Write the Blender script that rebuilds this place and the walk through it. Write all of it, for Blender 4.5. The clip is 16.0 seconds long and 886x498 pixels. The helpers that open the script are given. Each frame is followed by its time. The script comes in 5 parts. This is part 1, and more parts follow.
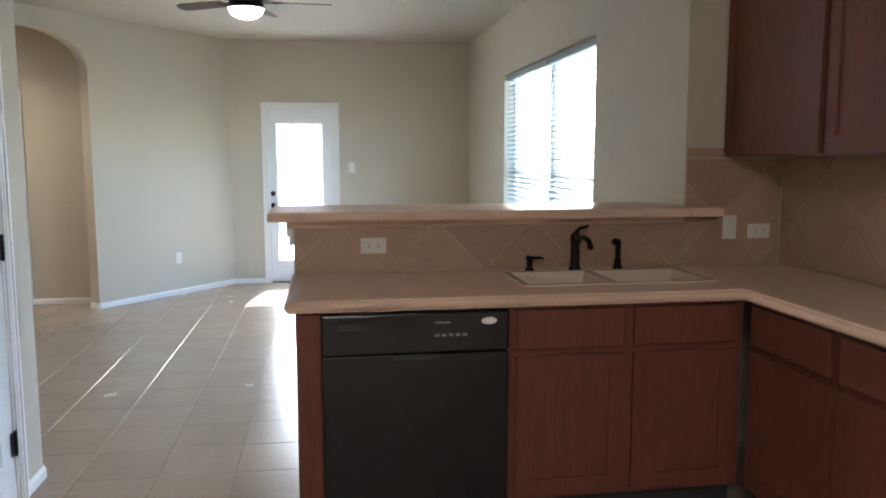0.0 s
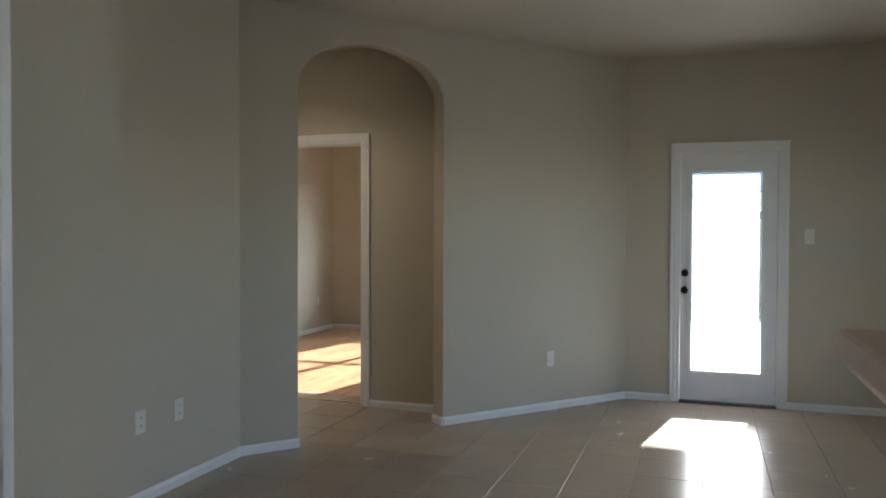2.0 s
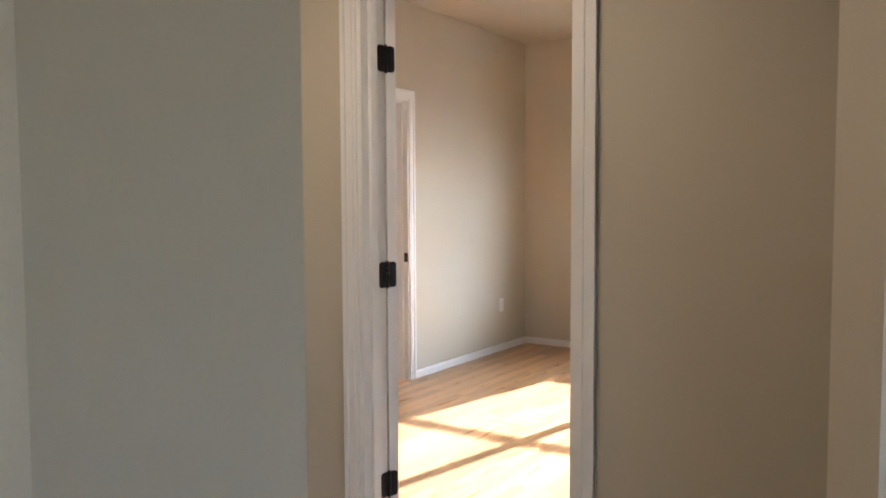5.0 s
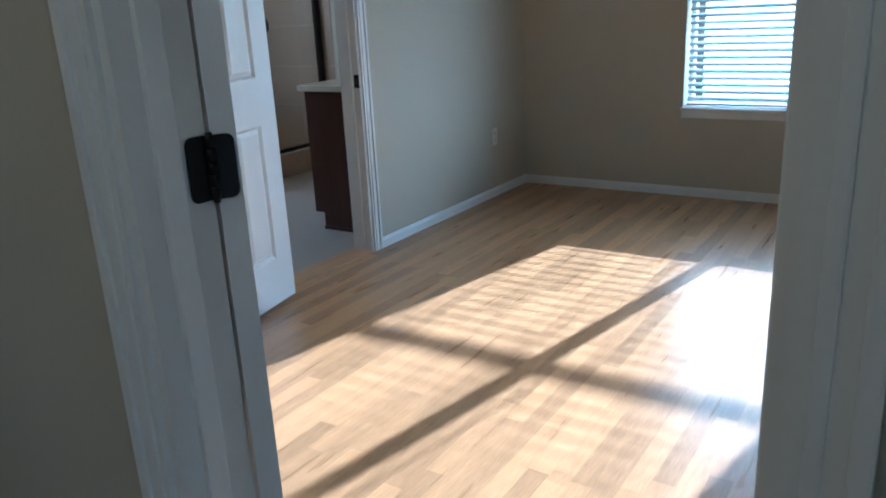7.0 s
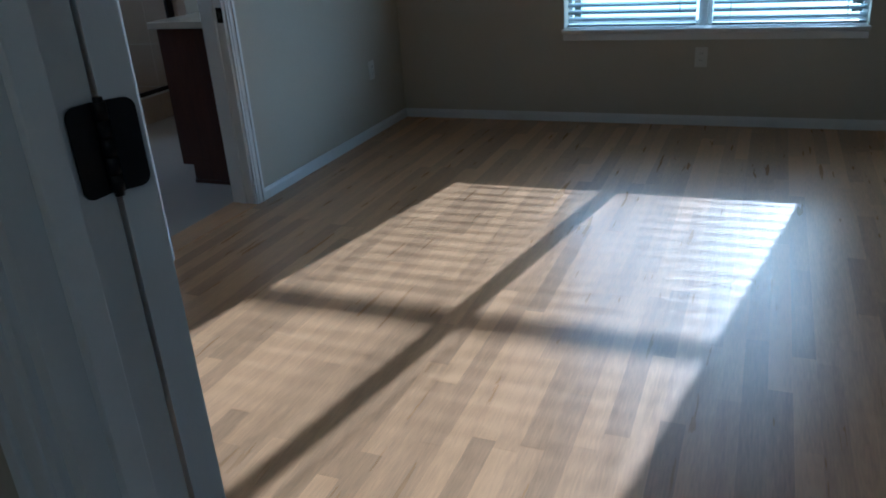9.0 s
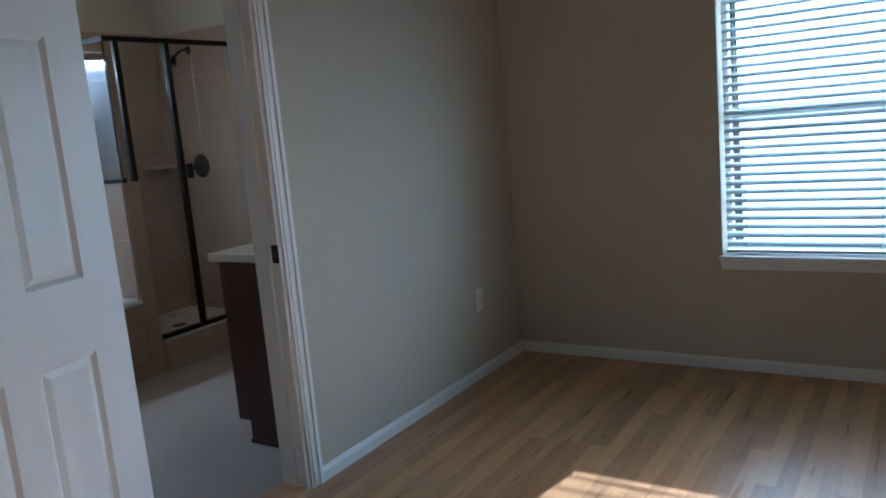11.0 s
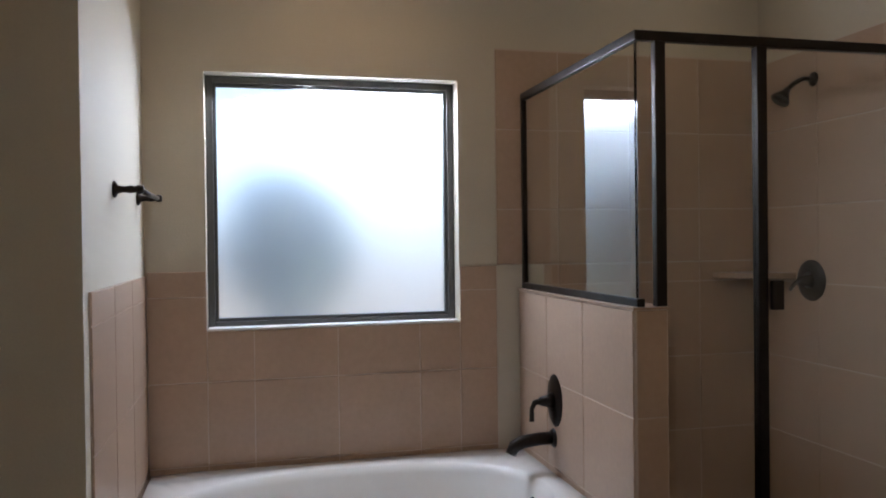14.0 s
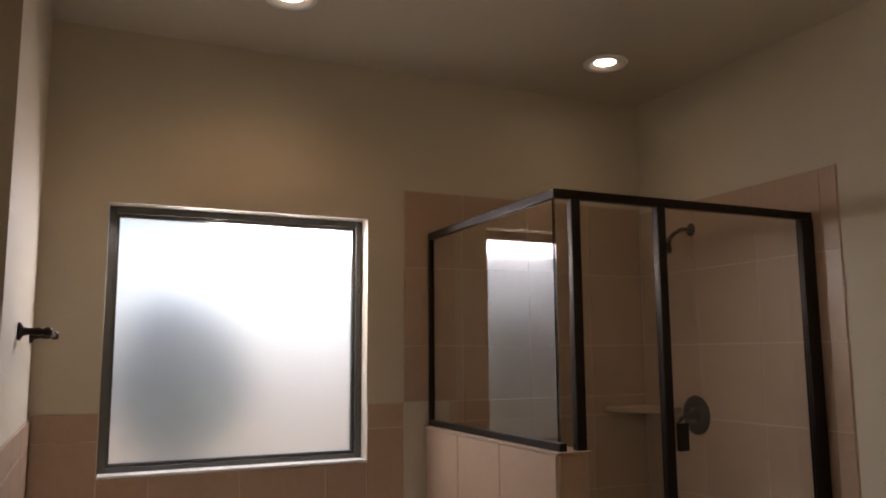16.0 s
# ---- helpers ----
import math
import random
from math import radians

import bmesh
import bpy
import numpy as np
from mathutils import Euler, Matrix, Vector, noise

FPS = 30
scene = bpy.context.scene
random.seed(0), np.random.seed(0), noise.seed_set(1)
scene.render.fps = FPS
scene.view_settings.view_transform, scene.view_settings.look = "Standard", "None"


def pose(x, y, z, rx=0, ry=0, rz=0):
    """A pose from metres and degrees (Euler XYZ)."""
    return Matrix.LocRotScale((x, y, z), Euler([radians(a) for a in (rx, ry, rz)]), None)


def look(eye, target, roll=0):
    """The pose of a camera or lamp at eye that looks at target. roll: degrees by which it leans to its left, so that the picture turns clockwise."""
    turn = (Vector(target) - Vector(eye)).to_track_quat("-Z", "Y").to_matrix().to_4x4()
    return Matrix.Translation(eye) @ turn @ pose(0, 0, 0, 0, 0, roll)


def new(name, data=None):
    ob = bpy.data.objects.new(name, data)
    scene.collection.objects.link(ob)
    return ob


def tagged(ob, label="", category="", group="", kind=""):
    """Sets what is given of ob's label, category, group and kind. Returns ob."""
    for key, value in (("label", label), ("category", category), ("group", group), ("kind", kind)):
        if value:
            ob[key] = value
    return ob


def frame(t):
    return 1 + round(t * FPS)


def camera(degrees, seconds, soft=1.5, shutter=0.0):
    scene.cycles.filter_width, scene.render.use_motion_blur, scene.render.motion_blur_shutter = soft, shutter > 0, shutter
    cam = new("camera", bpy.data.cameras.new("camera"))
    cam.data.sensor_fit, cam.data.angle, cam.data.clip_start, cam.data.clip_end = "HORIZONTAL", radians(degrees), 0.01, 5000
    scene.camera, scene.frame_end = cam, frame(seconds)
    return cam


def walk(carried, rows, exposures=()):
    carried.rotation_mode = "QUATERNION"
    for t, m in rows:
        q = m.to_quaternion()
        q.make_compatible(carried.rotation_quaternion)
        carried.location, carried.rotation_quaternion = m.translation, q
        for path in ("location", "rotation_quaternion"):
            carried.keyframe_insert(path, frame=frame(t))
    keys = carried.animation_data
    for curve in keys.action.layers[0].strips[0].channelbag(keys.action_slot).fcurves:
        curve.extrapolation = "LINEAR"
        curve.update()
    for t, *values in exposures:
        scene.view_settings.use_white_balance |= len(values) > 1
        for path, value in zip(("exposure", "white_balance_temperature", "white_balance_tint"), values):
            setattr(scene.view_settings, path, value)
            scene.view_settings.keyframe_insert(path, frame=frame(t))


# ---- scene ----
cam = camera(59.4, 16.0, soft=1.9)
PATH = [
    (0, (1.124, 3.036, 1.43), (1.423, 5.0, 1.194), -0.1),
    (0.5, (1.004, 3.842, 1.436), (1.04, 5.835, 1.273), -0.1),
    (1, (0.958, 4.457, 1.407), (0.731, 6.441, 1.313), 0.1),
    (1.5, (0.863, 5.062, 1.44), (0.403, 7.007, 1.362), 0.1),
    (2, (0.707, 5.641, 1.329), (0.063, 7.543, 1.287), 0.2),
    (2.5, (0.461, 6.155, 1.385), (-0.323, 7.993, 1.32), 0.1),
    (3, (0.257, 6.705, 1.324), (-0.643, 8.49, 1.276), -0.2),
    (3.5, (0.119, 7.282, 1.314), (-0.897, 9.004, 1.256), 0.2),
    (4, (-0.172, 7.874, 1.301), (-1.221, 9.576, 1.23), -0.3),
    (6.5, (-1.615, 10.313, 1.311), (-2.781, 11.886, 0.902), -1.4),
    (7, (-1.692, 10.466, 1.249), (-2.746, 12.056, 0.65), -2.9),
    (7.2, (-1.749, 10.513, 1.242), (-2.725, 12.12, 0.56), -2.9),
    (7.5, (-1.819, 10.547, 1.228), (-2.684, 12.18, 0.463), -3.0),
    (8, (-1.84, 10.501, 1.23), (-2.578, 12.169, 0.409), -3.7),
    (10.5, (-2.189, 11.272, 1.261), (-2.997, 13.03, 0.751), -4.6),
    (11, (-2.238, 11.608, 1.313), (-3.311, 13.264, 0.991), -5.1),
    (11.5, (-2.332, 11.923, 1.339), (-3.651, 13.413, 1.134), -4.7),
    (12, (-2.601, 12.293, 1.34), (-4.098, 13.612, 1.206), -2.4),
    (12.5, (-3.05, 12.738, 1.325), (-4.728, 13.819, 1.203), -0.8),
    (13, (-3.435, 12.948, 1.296), (-5.238, 13.81, 1.218), -0.1),
    (13.5, (-3.766, 13.14, 1.302), (-5.665, 13.765, 1.26), -0.5),
    (14, (-4.022, 13.25, 1.331), (-5.965, 13.722, 1.311), -0.7),
    (14.5, (-4.085, 13.178, 1.392), (-6.012, 13.715, 1.391), -0.4),
    (15, (-4.08, 13.079, 1.437), (-5.959, 13.747, 1.59), -0.3),
    (15.5, (-4.048, 13.025, 1.477), (-5.873, 13.777, 1.798), -0.1),
    (16, (-4.052, 13.032, 1.427), (-5.858, 13.848, 1.694), -0.4),
]
EXPOSURES = [(0, 4.15, 5500, 11), (0.5, 3.55, 5600, 8), (1, 3.15, 5600, 8), (2, 2.7, 5800, 10), (3, 2.95, 6100, 16), (4.2, 3.4, 6150, 18), (6.3, 3.05, 5200, 10), (7, 1.95, 4500, 1), (8.2, 1.0, 4400, 0), (10.3, 0.5, 4150, 1), (11, 1.45, 4750, 6), (11.5, 2.05, 5050, 9), (12, 2.4, 5300, 10), (12.5, 1.9, 5500, 12), (14, 1.8, 5800, 16), (15, 1.35, 6300, 21), (16, 1.4, 7400, 26)]
walk(cam, [(t, look(eye, target, roll)) for t, eye, target, roll in PATH], EXPOSURES)

# ---- world, sun and large lights ----
SUN = Vector((-0.1925, -1.0, -0.44)).normalized()
world = bpy.data.worlds.new("sky")
scene.world = world
world.use_nodes = True
sky = world.node_tree.nodes.new("ShaderNodeTexSky")
sky.sky_type, sky.sun_disc = "NISHITA", False
sky.sun_elevation, sky.sun_rotation = math.asin(-SUN.z), math.atan2(-SUN.x, -SUN.y)
world.node_tree.nodes["Background"].inputs[1].default_value = 0.15
world.node_tree.links.new(sky.outputs[0], world.node_tree.nodes["Background"].inputs[0])

sun = new("sun", bpy.data.lights.new("sun", "SUN"))
sun.data.energy, sun.data.angle, sun.data.color = 5.0, radians(0.6), (1.0, 0.97, 0.93)
sun.rotation_euler = SUN.to_track_quat("-Z", "Y").to_euler()


def window_light(name, centre, target, width, height, watts, colour=(0.86, 0.93, 1.0)):
    lamp = new(name, bpy.data.lights.new(name, "AREA"))
    lamp.data.shape, lamp.data.size, lamp.data.size_y, lamp.data.energy, lamp.data.color = "RECTANGLE", width, height, watts, colour
    lamp.matrix_world = look(centre, target)
    return lamp


window_light("daylight_living", (2.98, 8.985, 1.3), (0, 8.985, 1.1), 2.4, 1.75, 1.15)
window_light("daylight_door", (0.855, 12.22, 1.05), (0.855, 6, 0.9), 0.5, 1.5, 0.7)
window_light("daylight_bedroom", (-2.3, 15.705, 1.22), (-2.3, 10, 0.9), 1.55, 1.3, 9, (0.80, 0.95, 1.0))
window_light("daylight_bathroom", (-7.225, 13.5625, 1.93), (-6.2, 13.75, 0.75), 0.88, 0.1, 4.2, (0.9, 0.96, 1.0))


def spot(name, at, watts, size=0.09, colour=(1.0, 0.66, 0.36)):
    lamp = new(name, bpy.data.lights.new(name, "SPOT"))
    lamp.data.energy, lamp.data.color, lamp.data.spot_size, lamp.data.spot_blend, lamp.data.shadow_soft_size = watts, colour, radians(150), 0.6, size
    lamp.location = at
    return lamp


spot("vestibule_bulb", (-2.25, 9.95, 2.66), 4.4, colour=(1.0, 0.78, 0.54))
spot("bath_bulb", (-6.64, 14.96, 2.605), 0.25)
spot("bath_bulb_tub", (-6.56, 13.60, 2.605), 1.9)
bowl_bulb = new("fan_bulb", bpy.data.lights.new("fan_bulb", "POINT"))
bowl_bulb.data.energy, bowl_bulb.data.color, bowl_bulb.data.shadow_soft_size = 0.9, (1.0, 0.86, 0.68), 0.1
bowl_bulb.location = (0.552, 9.4, 2.47)


# ---- materials ----
def mat(name, colour, rough=0.6, metal=0.0, var=0.08, scale=3.0, fine=70.0, bump=0.05, rnd=0.0, stretch=(1, 1, 1), coat=0.0, depth=0.002):
    m = bpy.data.materials.new(name)
    m.use_nodes = True
    n, l = m.node_tree.nodes, m.node_tree.links
    p = n["Principled BSDF"]
    p.inputs["Roughness"].default_value, p.inputs["Metallic"].default_value = rough, metal
    p.inputs["Coat Weight"].default_value = coat
    geo, mp = n.new("ShaderNodeNewGeometry"), n.new("ShaderNodeMapping")
    mp.inputs["Scale"].default_value = stretch
    l.new(geo.outputs["Position"], mp.inputs["Vector"])
    big, small = n.new("ShaderNodeTexNoise"), n.new("ShaderNodeTexNoise")
    big.inputs["Scale"].default_value, big.inputs["Detail"].default_value = scale, 4
    small.inputs["Scale"].default_value, small.inputs["Detail"].default_value = fine, 3
    l.new(mp.outputs[0], big.inputs["Vector"]), l.new(mp.outputs[0], small.inputs["Vector"])
    add = n.new("ShaderNodeMath")
    add.operation = "ADD"
    l.new(big.outputs[0], add.inputs[0]), l.new(small.outputs[0], add.inputs[1])
    last = add
    if rnd:
        info, mul, more = n.new("ShaderNodeObjectInfo"), n.new("ShaderNodeMath"), n.new("ShaderNodeMath")
        mul.operation, more.operation = "MULTIPLY_ADD", "ADD"
        mul.inputs[1].default_value, mul.inputs[2].default_value = rnd, -rnd / 2
        l.new(info.outputs["Random"], mul.inputs[0])
        l.new(mul.outputs[0], more.inputs[0]), l.new(add.outputs[0], more.inputs[1])
        last = more
    ramp = n.new("ShaderNodeMapRange")
    ramp.inputs[1].default_value, ramp.inputs[2].default_value = 0.5, 1.5
    l.new(last.outputs[0], ramp.inputs[0])
    mix = n.new("ShaderNodeMix")
    mix.data_type = "RGBA"
    mix.inputs["A"].default_value = (*[c * (1 - var) for c in colour], 1)
    mix.inputs["B"].default_value = (*[min(1, c * (1 + var)) for c in colour], 1)
    l.new(ramp.outputs[0], mix.inputs["Factor"])
    l.new(mix.outputs["Result"], p.inputs["Base Color"])
    rr = n.new("ShaderNodeMapRange")
    rr.inputs[3].default_value, rr.inputs[4].default_value = max(0.03, rough - 0.08), min(1, rough + 0.08)
    l.new(big.outputs[0], rr.inputs[0]), l.new(rr.outputs[0], p.inputs["Roughness"])
    if bump:
        b = n.new("ShaderNodeBump")
        b.inputs["Strength"].default_value, b.inputs["Distance"].default_value = bump, depth
        l.new(small.outputs[0], b.inputs["Height"]), l.new(b.outputs[0], p.inputs["Normal"])
    return m


def glow(name, colour, strength):
    m = bpy.data.materials.new(name)
    m.use_nodes = True
    p = m.node_tree.nodes["Principled BSDF"]
    p.inputs["Base Color"].default_value = (*colour, 1)
    p.inputs["Emission Color"].default_value, p.inputs["Emission Strength"].default_value = (*colour, 1), strength
    return m


def glass(name, colour=(1, 1, 1), rough=0.0, ior=1.45):
    m = bpy.data.materials.new(name)
    m.use_nodes = True
    p = m.node_tree.nodes["Principled BSDF"]
    p.inputs["Base Color"].default_value, p.inputs["Roughness"].default_value = (*colour, 1), rough
    p.inputs["Transmission Weight"].default_value, p.inputs["IOR"].default_value = 1.0, ior
    return m


PAINT = mat("greige_wall_paint", (0.52, 0.475, 0.385), 0.75, var=0.05, scale=1.2, fine=160, bump=0.25, depth=0.0015)
CEIL = mat("ceiling_paint", (0.51, 0.465, 0.38), 0.9, var=0.04, scale=1.5, fine=90, bump=0.4, depth=0.003)
TRIM = mat("white_trim_paint", (0.78, 0.78, 0.77), 0.38, var=0.03, scale=5, fine=120, bump=0.03)
DOORW = mat("white_door_paint", (0.77, 0.78, 0.80), 0.4, var=0.03, scale=4, fine=90, bump=0.06, stretch=(6, 6, 0.7))
BRONZE = mat("oil_rubbed_bronze", (0.022, 0.017, 0.014), 0.34, 0.75, var=0.3, scale=20, fine=200, bump=0.03)
BLACKM = mat("black_hinge_metal", (0.012, 0.012, 0.014), 0.42, 0.6, var=0.3, scale=30, fine=200, bump=0.05)
CHERRY = mat("cherry_stained_wood", (0.138, 0.039, 0.021), 0.62, var=0.35, scale=5, fine=28, bump=0.06, stretch=(5, 5, 0.45), coat=0.0)
ESPRESSO = mat("dark_vanity_wood", (0.07, 0.022, 0.013), 0.4, var=0.35, scale=5, fine=28, bump=0.05, stretch=(5, 5, 0.45), coat=0.2)
COUNTER = mat("beige_laminate_counter", (0.68, 0.49, 0.36), 0.38, var=0.09, scale=14, fine=220, bump=0.02)
SPLASH = mat("tan_backsplash_tile", (0.39, 0.265, 0.175), 0.42, var=0.16, scale=5, fine=60, bump=0.1, rnd=0.5)
GROUT = mat("pale_grout", (0.50, 0.42, 0.33), 0.9, var=0.08, scale=10, fine=120, bump=0.2)
DARKGROUT = mat("floor_grout", (0.38, 0.32, 0.25), 0.9, var=0.12, scale=6, fine=120, bump=0.2)
FTILE = mat("beige_ceramic_floor_tile", (0.39, 0.315, 0.24), 0.24, var=0.09, scale=4, fine=40, bump=0.05, rnd=0.35)
BGROUT = mat("cream_bath_grout", (0.52, 0.42, 0.34), 0.85, var=0.06, scale=10, fine=120, bump=0.1)
BTILE = mat("beige_bathroom_tile", (0.40, 0.285, 0.205), 0.34, var=0.09, scale=4, fine=50, bump=0.06, rnd=0.35)
VINYL = mat("pale_vinyl_floor", (0.42, 0.37, 0.33), 0.45, var=0.1, scale=3, fine=60, bump=0.05)
OAK = mat("oak_laminate", (0.48, 0.272, 0.132), 0.30, var=0.29, scale=3.2, fine=22, bump=0.0, rnd=0.85, stretch=(9, 0.7, 9))
PLATE = mat("almond_plastic", (0.72, 0.70, 0.64), 0.35, var=0.02, scale=5, fine=100, bump=0)
# near-black that stands in for shade inside slots, holes and recesses
RECESS_DARK = mat("recess_shade", (0.03, 0.03, 0.03), 0.6, bump=0)
BLACKG = mat("black_appliance_enamel", (0.010, 0.010, 0.012), 0.16, var=0.2, scale=8, fine=150, bump=0.01, coat=0.0)
GREYP = mat("grey_print", (0.25, 0.25, 0.26), 0.4, bump=0)
WHITEP = mat("plain_white", (0.8, 0.8, 0.8), 0.3, bump=0)
SINKM = mat("cream_composite_sink", (0.66, 0.54, 0.42), 0.22, var=0.03, scale=5, fine=90, bump=0.01)
TUBM = mat("white_acrylic", (0.78, 0.77, 0.75), 0.14, var=0.02, scale=3, fine=60, bump=0.0, coat=0.4)
PAN = mat("cream_shower_pan", (0.70, 0.62, 0.50), 0.3, var=0.04, scale=5, fine=80, bump=0.03)
MARBLE = mat("cream_cultured_marble", (0.72, 0.66, 0.57), 0.2, var=0.08, scale=4, fine=30, bump=0.0, coat=0.3)
BLADE = mat("dark_walnut_blade", (0.05, 0.035, 0.03), 0.4, var=0.3, scale=5, fine=40, bump=0.03, stretch=(2, 2, 2))
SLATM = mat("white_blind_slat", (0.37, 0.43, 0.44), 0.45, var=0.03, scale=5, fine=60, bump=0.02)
VINYLF = mat("white_vinyl_frame", (0.75, 0.76, 0.76), 0.4, var=0.02, scale=4, fine=60, bump=0)
METALW = mat("bronze_aluminium_frame", (0.10, 0.10, 0.095), 0.45, 0.4, var=0.1, scale=6, fine=80, bump=0.02)
GRASS = mat("dry_lawn", (0.16, 0.15, 0.07), 0.95, var=0.4, scale=0.8, fine=30, bump=0.5, depth=0.02)
CONC = mat("patio_concrete", (0.42, 0.40, 0.37), 0.9, var=0.12, scale=2, fine=60, bump=0.3)
CEDAR = mat("weathered_cedar_board", (0.36, 0.27, 0.19), 0.85, var=0.3, scale=4, fine=40, bump=0.3, rnd=0.5, stretch=(4, 4, 0.5))
BRICKM = mat("tan_brick_veneer", (0.42, 0.33, 0.26), 0.85, var=0.25, scale=6, fine=40, bump=0.4)
SHINGLE = mat("grey_roof_shingle", (0.15, 0.14, 0.135), 0.9, var=0.3, scale=5, fine=40, bump=0.5)
LEAF = mat("dark_leaf", (0.05, 0.08, 0.03), 0.6, var=0.4, scale=8, fine=40, bump=0)
BARK = mat("bark", (0.12, 0.09, 0.06), 0.9, var=0.3, scale=8, fine=40, bump=0.5)
BOWL = glow("lit_frosted_bowl", (1.0, 0.93, 0.82), 1.0)
# glow of the unseen fill light added over the kitchen
FILL_GLOW = glow("fill_light_glow", (1.0, 0.9, 0.78), 2.7)
GLOBE = glow("lit_vanity_globe", (1.0, 0.78, 0.5), 4.5)
LENS = glow("lit_downlight_lens", (1.0, 0.85, 0.62), 7.0)
PANE = glass("clear_pane", (0.97, 1.0, 0.99), 0.0, 1.02)
SHOWERG = glass("shower_glass", (0.93, 0.95, 0.93), 0.0, 1.5)
FROST = glass("frosted_pane", (0.93, 0.96, 1.0), 0.62, 1.25)
nodes, links = FROST.node_tree.nodes, FROST.node_tree.links
scatter, both = nodes.new("ShaderNodeBsdfTranslucent"), nodes.new("ShaderNodeMixShader")
scatter.inputs["Color"].default_value = (0.90, 0.95, 1.0, 1)
both.inputs[0].default_value = 0.12
links.new(nodes["Principled BSDF"].outputs[0], both.inputs[1]), links.new(scatter.outputs[0], both.inputs[2])
links.new(both.outputs[0], nodes["Material Output"].inputs[0])


# ---- mesh helpers ----
def box(bm, x0, x1, y0, y1, z0, z1, bevel=0.0, m=None):
    at = Matrix.Translation(((x0 + x1) / 2, (y0 + y1) / 2, (z0 + z1) / 2)) @ Matrix.Diagonal((abs(x1 - x0), abs(y1 - y0), abs(z1 - z0), 1))
    made = bmesh.ops.create_cube(bm, size=1.0, matrix=at)
    if bevel:
        edges = list({e for v in made["verts"] for e in v.link_edges})
        out = bmesh.ops.bevel(bm, geom=edges, offset=bevel, segments=2, affect="EDGES", profile=0.6)
    if m is not None:
        bmesh.ops.transform(bm, matrix=m, verts=made["verts"] if not bevel else list({v for f in out["faces"] for v in f.verts} | {v for v in made["verts"] if v.is_valid}))
    return bm


def boxes(*rows, bevel=0.0):
    bm = bmesh.new()
    for row in rows:
        box(bm, *row, bevel=bevel)
    return bm


def lathe(bm, profile, m=Matrix(), seg=24):
    """Turns (radius, height) pairs round the local z axis."""
    rings = []
    for r, z in profile:
        if r < 1e-5:
            rings.append([bm.verts.new(m @ Vector((0, 0, z)))])
        else:
            rings.append([bm.verts.new(m @ Vector((r * math.cos(2 * math.pi * k / seg), r * math.sin(2 * math.pi * k / seg), z))) for k in range(seg)])
    for a, b in zip(rings, rings[1:]):
        for k in range(seg):
            j = (k + 1) % seg
            if len(a) == 1 and len(b) == 1:
                continue
            if len(a) == 1:
                f = bm.faces.new((a[0], b[k], b[j]))
            elif len(b) == 1:
                f = bm.faces.new((a[k], a[j], b[0]))
            else:
                f = bm.faces.new((a[k], a[j], b[j], b[k]))
            f.smooth = True
    return bm


def tube(bm, points, radius, seg=12):
    """A round bar through points; radius may be one number or one for each point."""
    pts = [Vector(p) for p in points]
    radii = radius if isinstance(radius, (list, tuple)) else [radius] * len(pts)
    rings, up = [], None
    for i, p in enumerate(pts):
        d = (pts[min(i + 1, len(pts) - 1)] - pts[max(i - 1, 0)]).normalized()
        up = (up - d * up.dot(d)).normalized() if up else d.orthogonal().normalized()
        side = d.cross(up)
        rings.append([bm.verts.new(p + radii[i] * (math.cos(2 * math.pi * k / seg) * up + math.sin(2 * math.pi * k / seg) * side)) for k in range(seg)])
    for a, b in zip(rings, rings[1:]):
        for k in range(seg):
            bm.faces.new((a[k], a[(k + 1) % seg], b[(k + 1) % seg], b[k])).smooth = True
    bm.faces.new(rings[0][::-1]), bm.faces.new(rings[-1])
    return bm


def mesh_of(name, bm, material):
    bmesh.ops.recalc_face_normals(bm, faces=bm.faces)
    me = bpy.data.meshes.new(name)
    bm.to_mesh(me)
    bm.free()
    me.materials.append(material)
    return me


def part(name, bm, material, parent=None, label=""):
    me = bm if isinstance(bm, bpy.types.Mesh) else mesh_of(name, bm, material)
    ob = new(name, me)
    if parent is not None:
        ob.parent = parent
        if parent.name in IN_WORLD:
            ob.matrix_parent_inverse = Matrix.Translation(-parent.location)
    return tagged(ob, label)


IN_WORLD = set()


def thing(name, label, category, group="", at=(0, 0, 0), kind="", in_world=None):
    """An Empty at a thing's base. in_world: its parts are given in world coordinates."""
    ob = new(name)
    if in_world or (in_world is None and kind == "structure"):
        IN_WORLD.add(ob.name)
    ob.location = at
    ob.empty_display_size = 0.1
    return tagged(ob, label, category, group, kind)


def structure(name, bm, material, label, category="wall"):
    return tagged(part(name, bm, material), label, category, kind="structure")


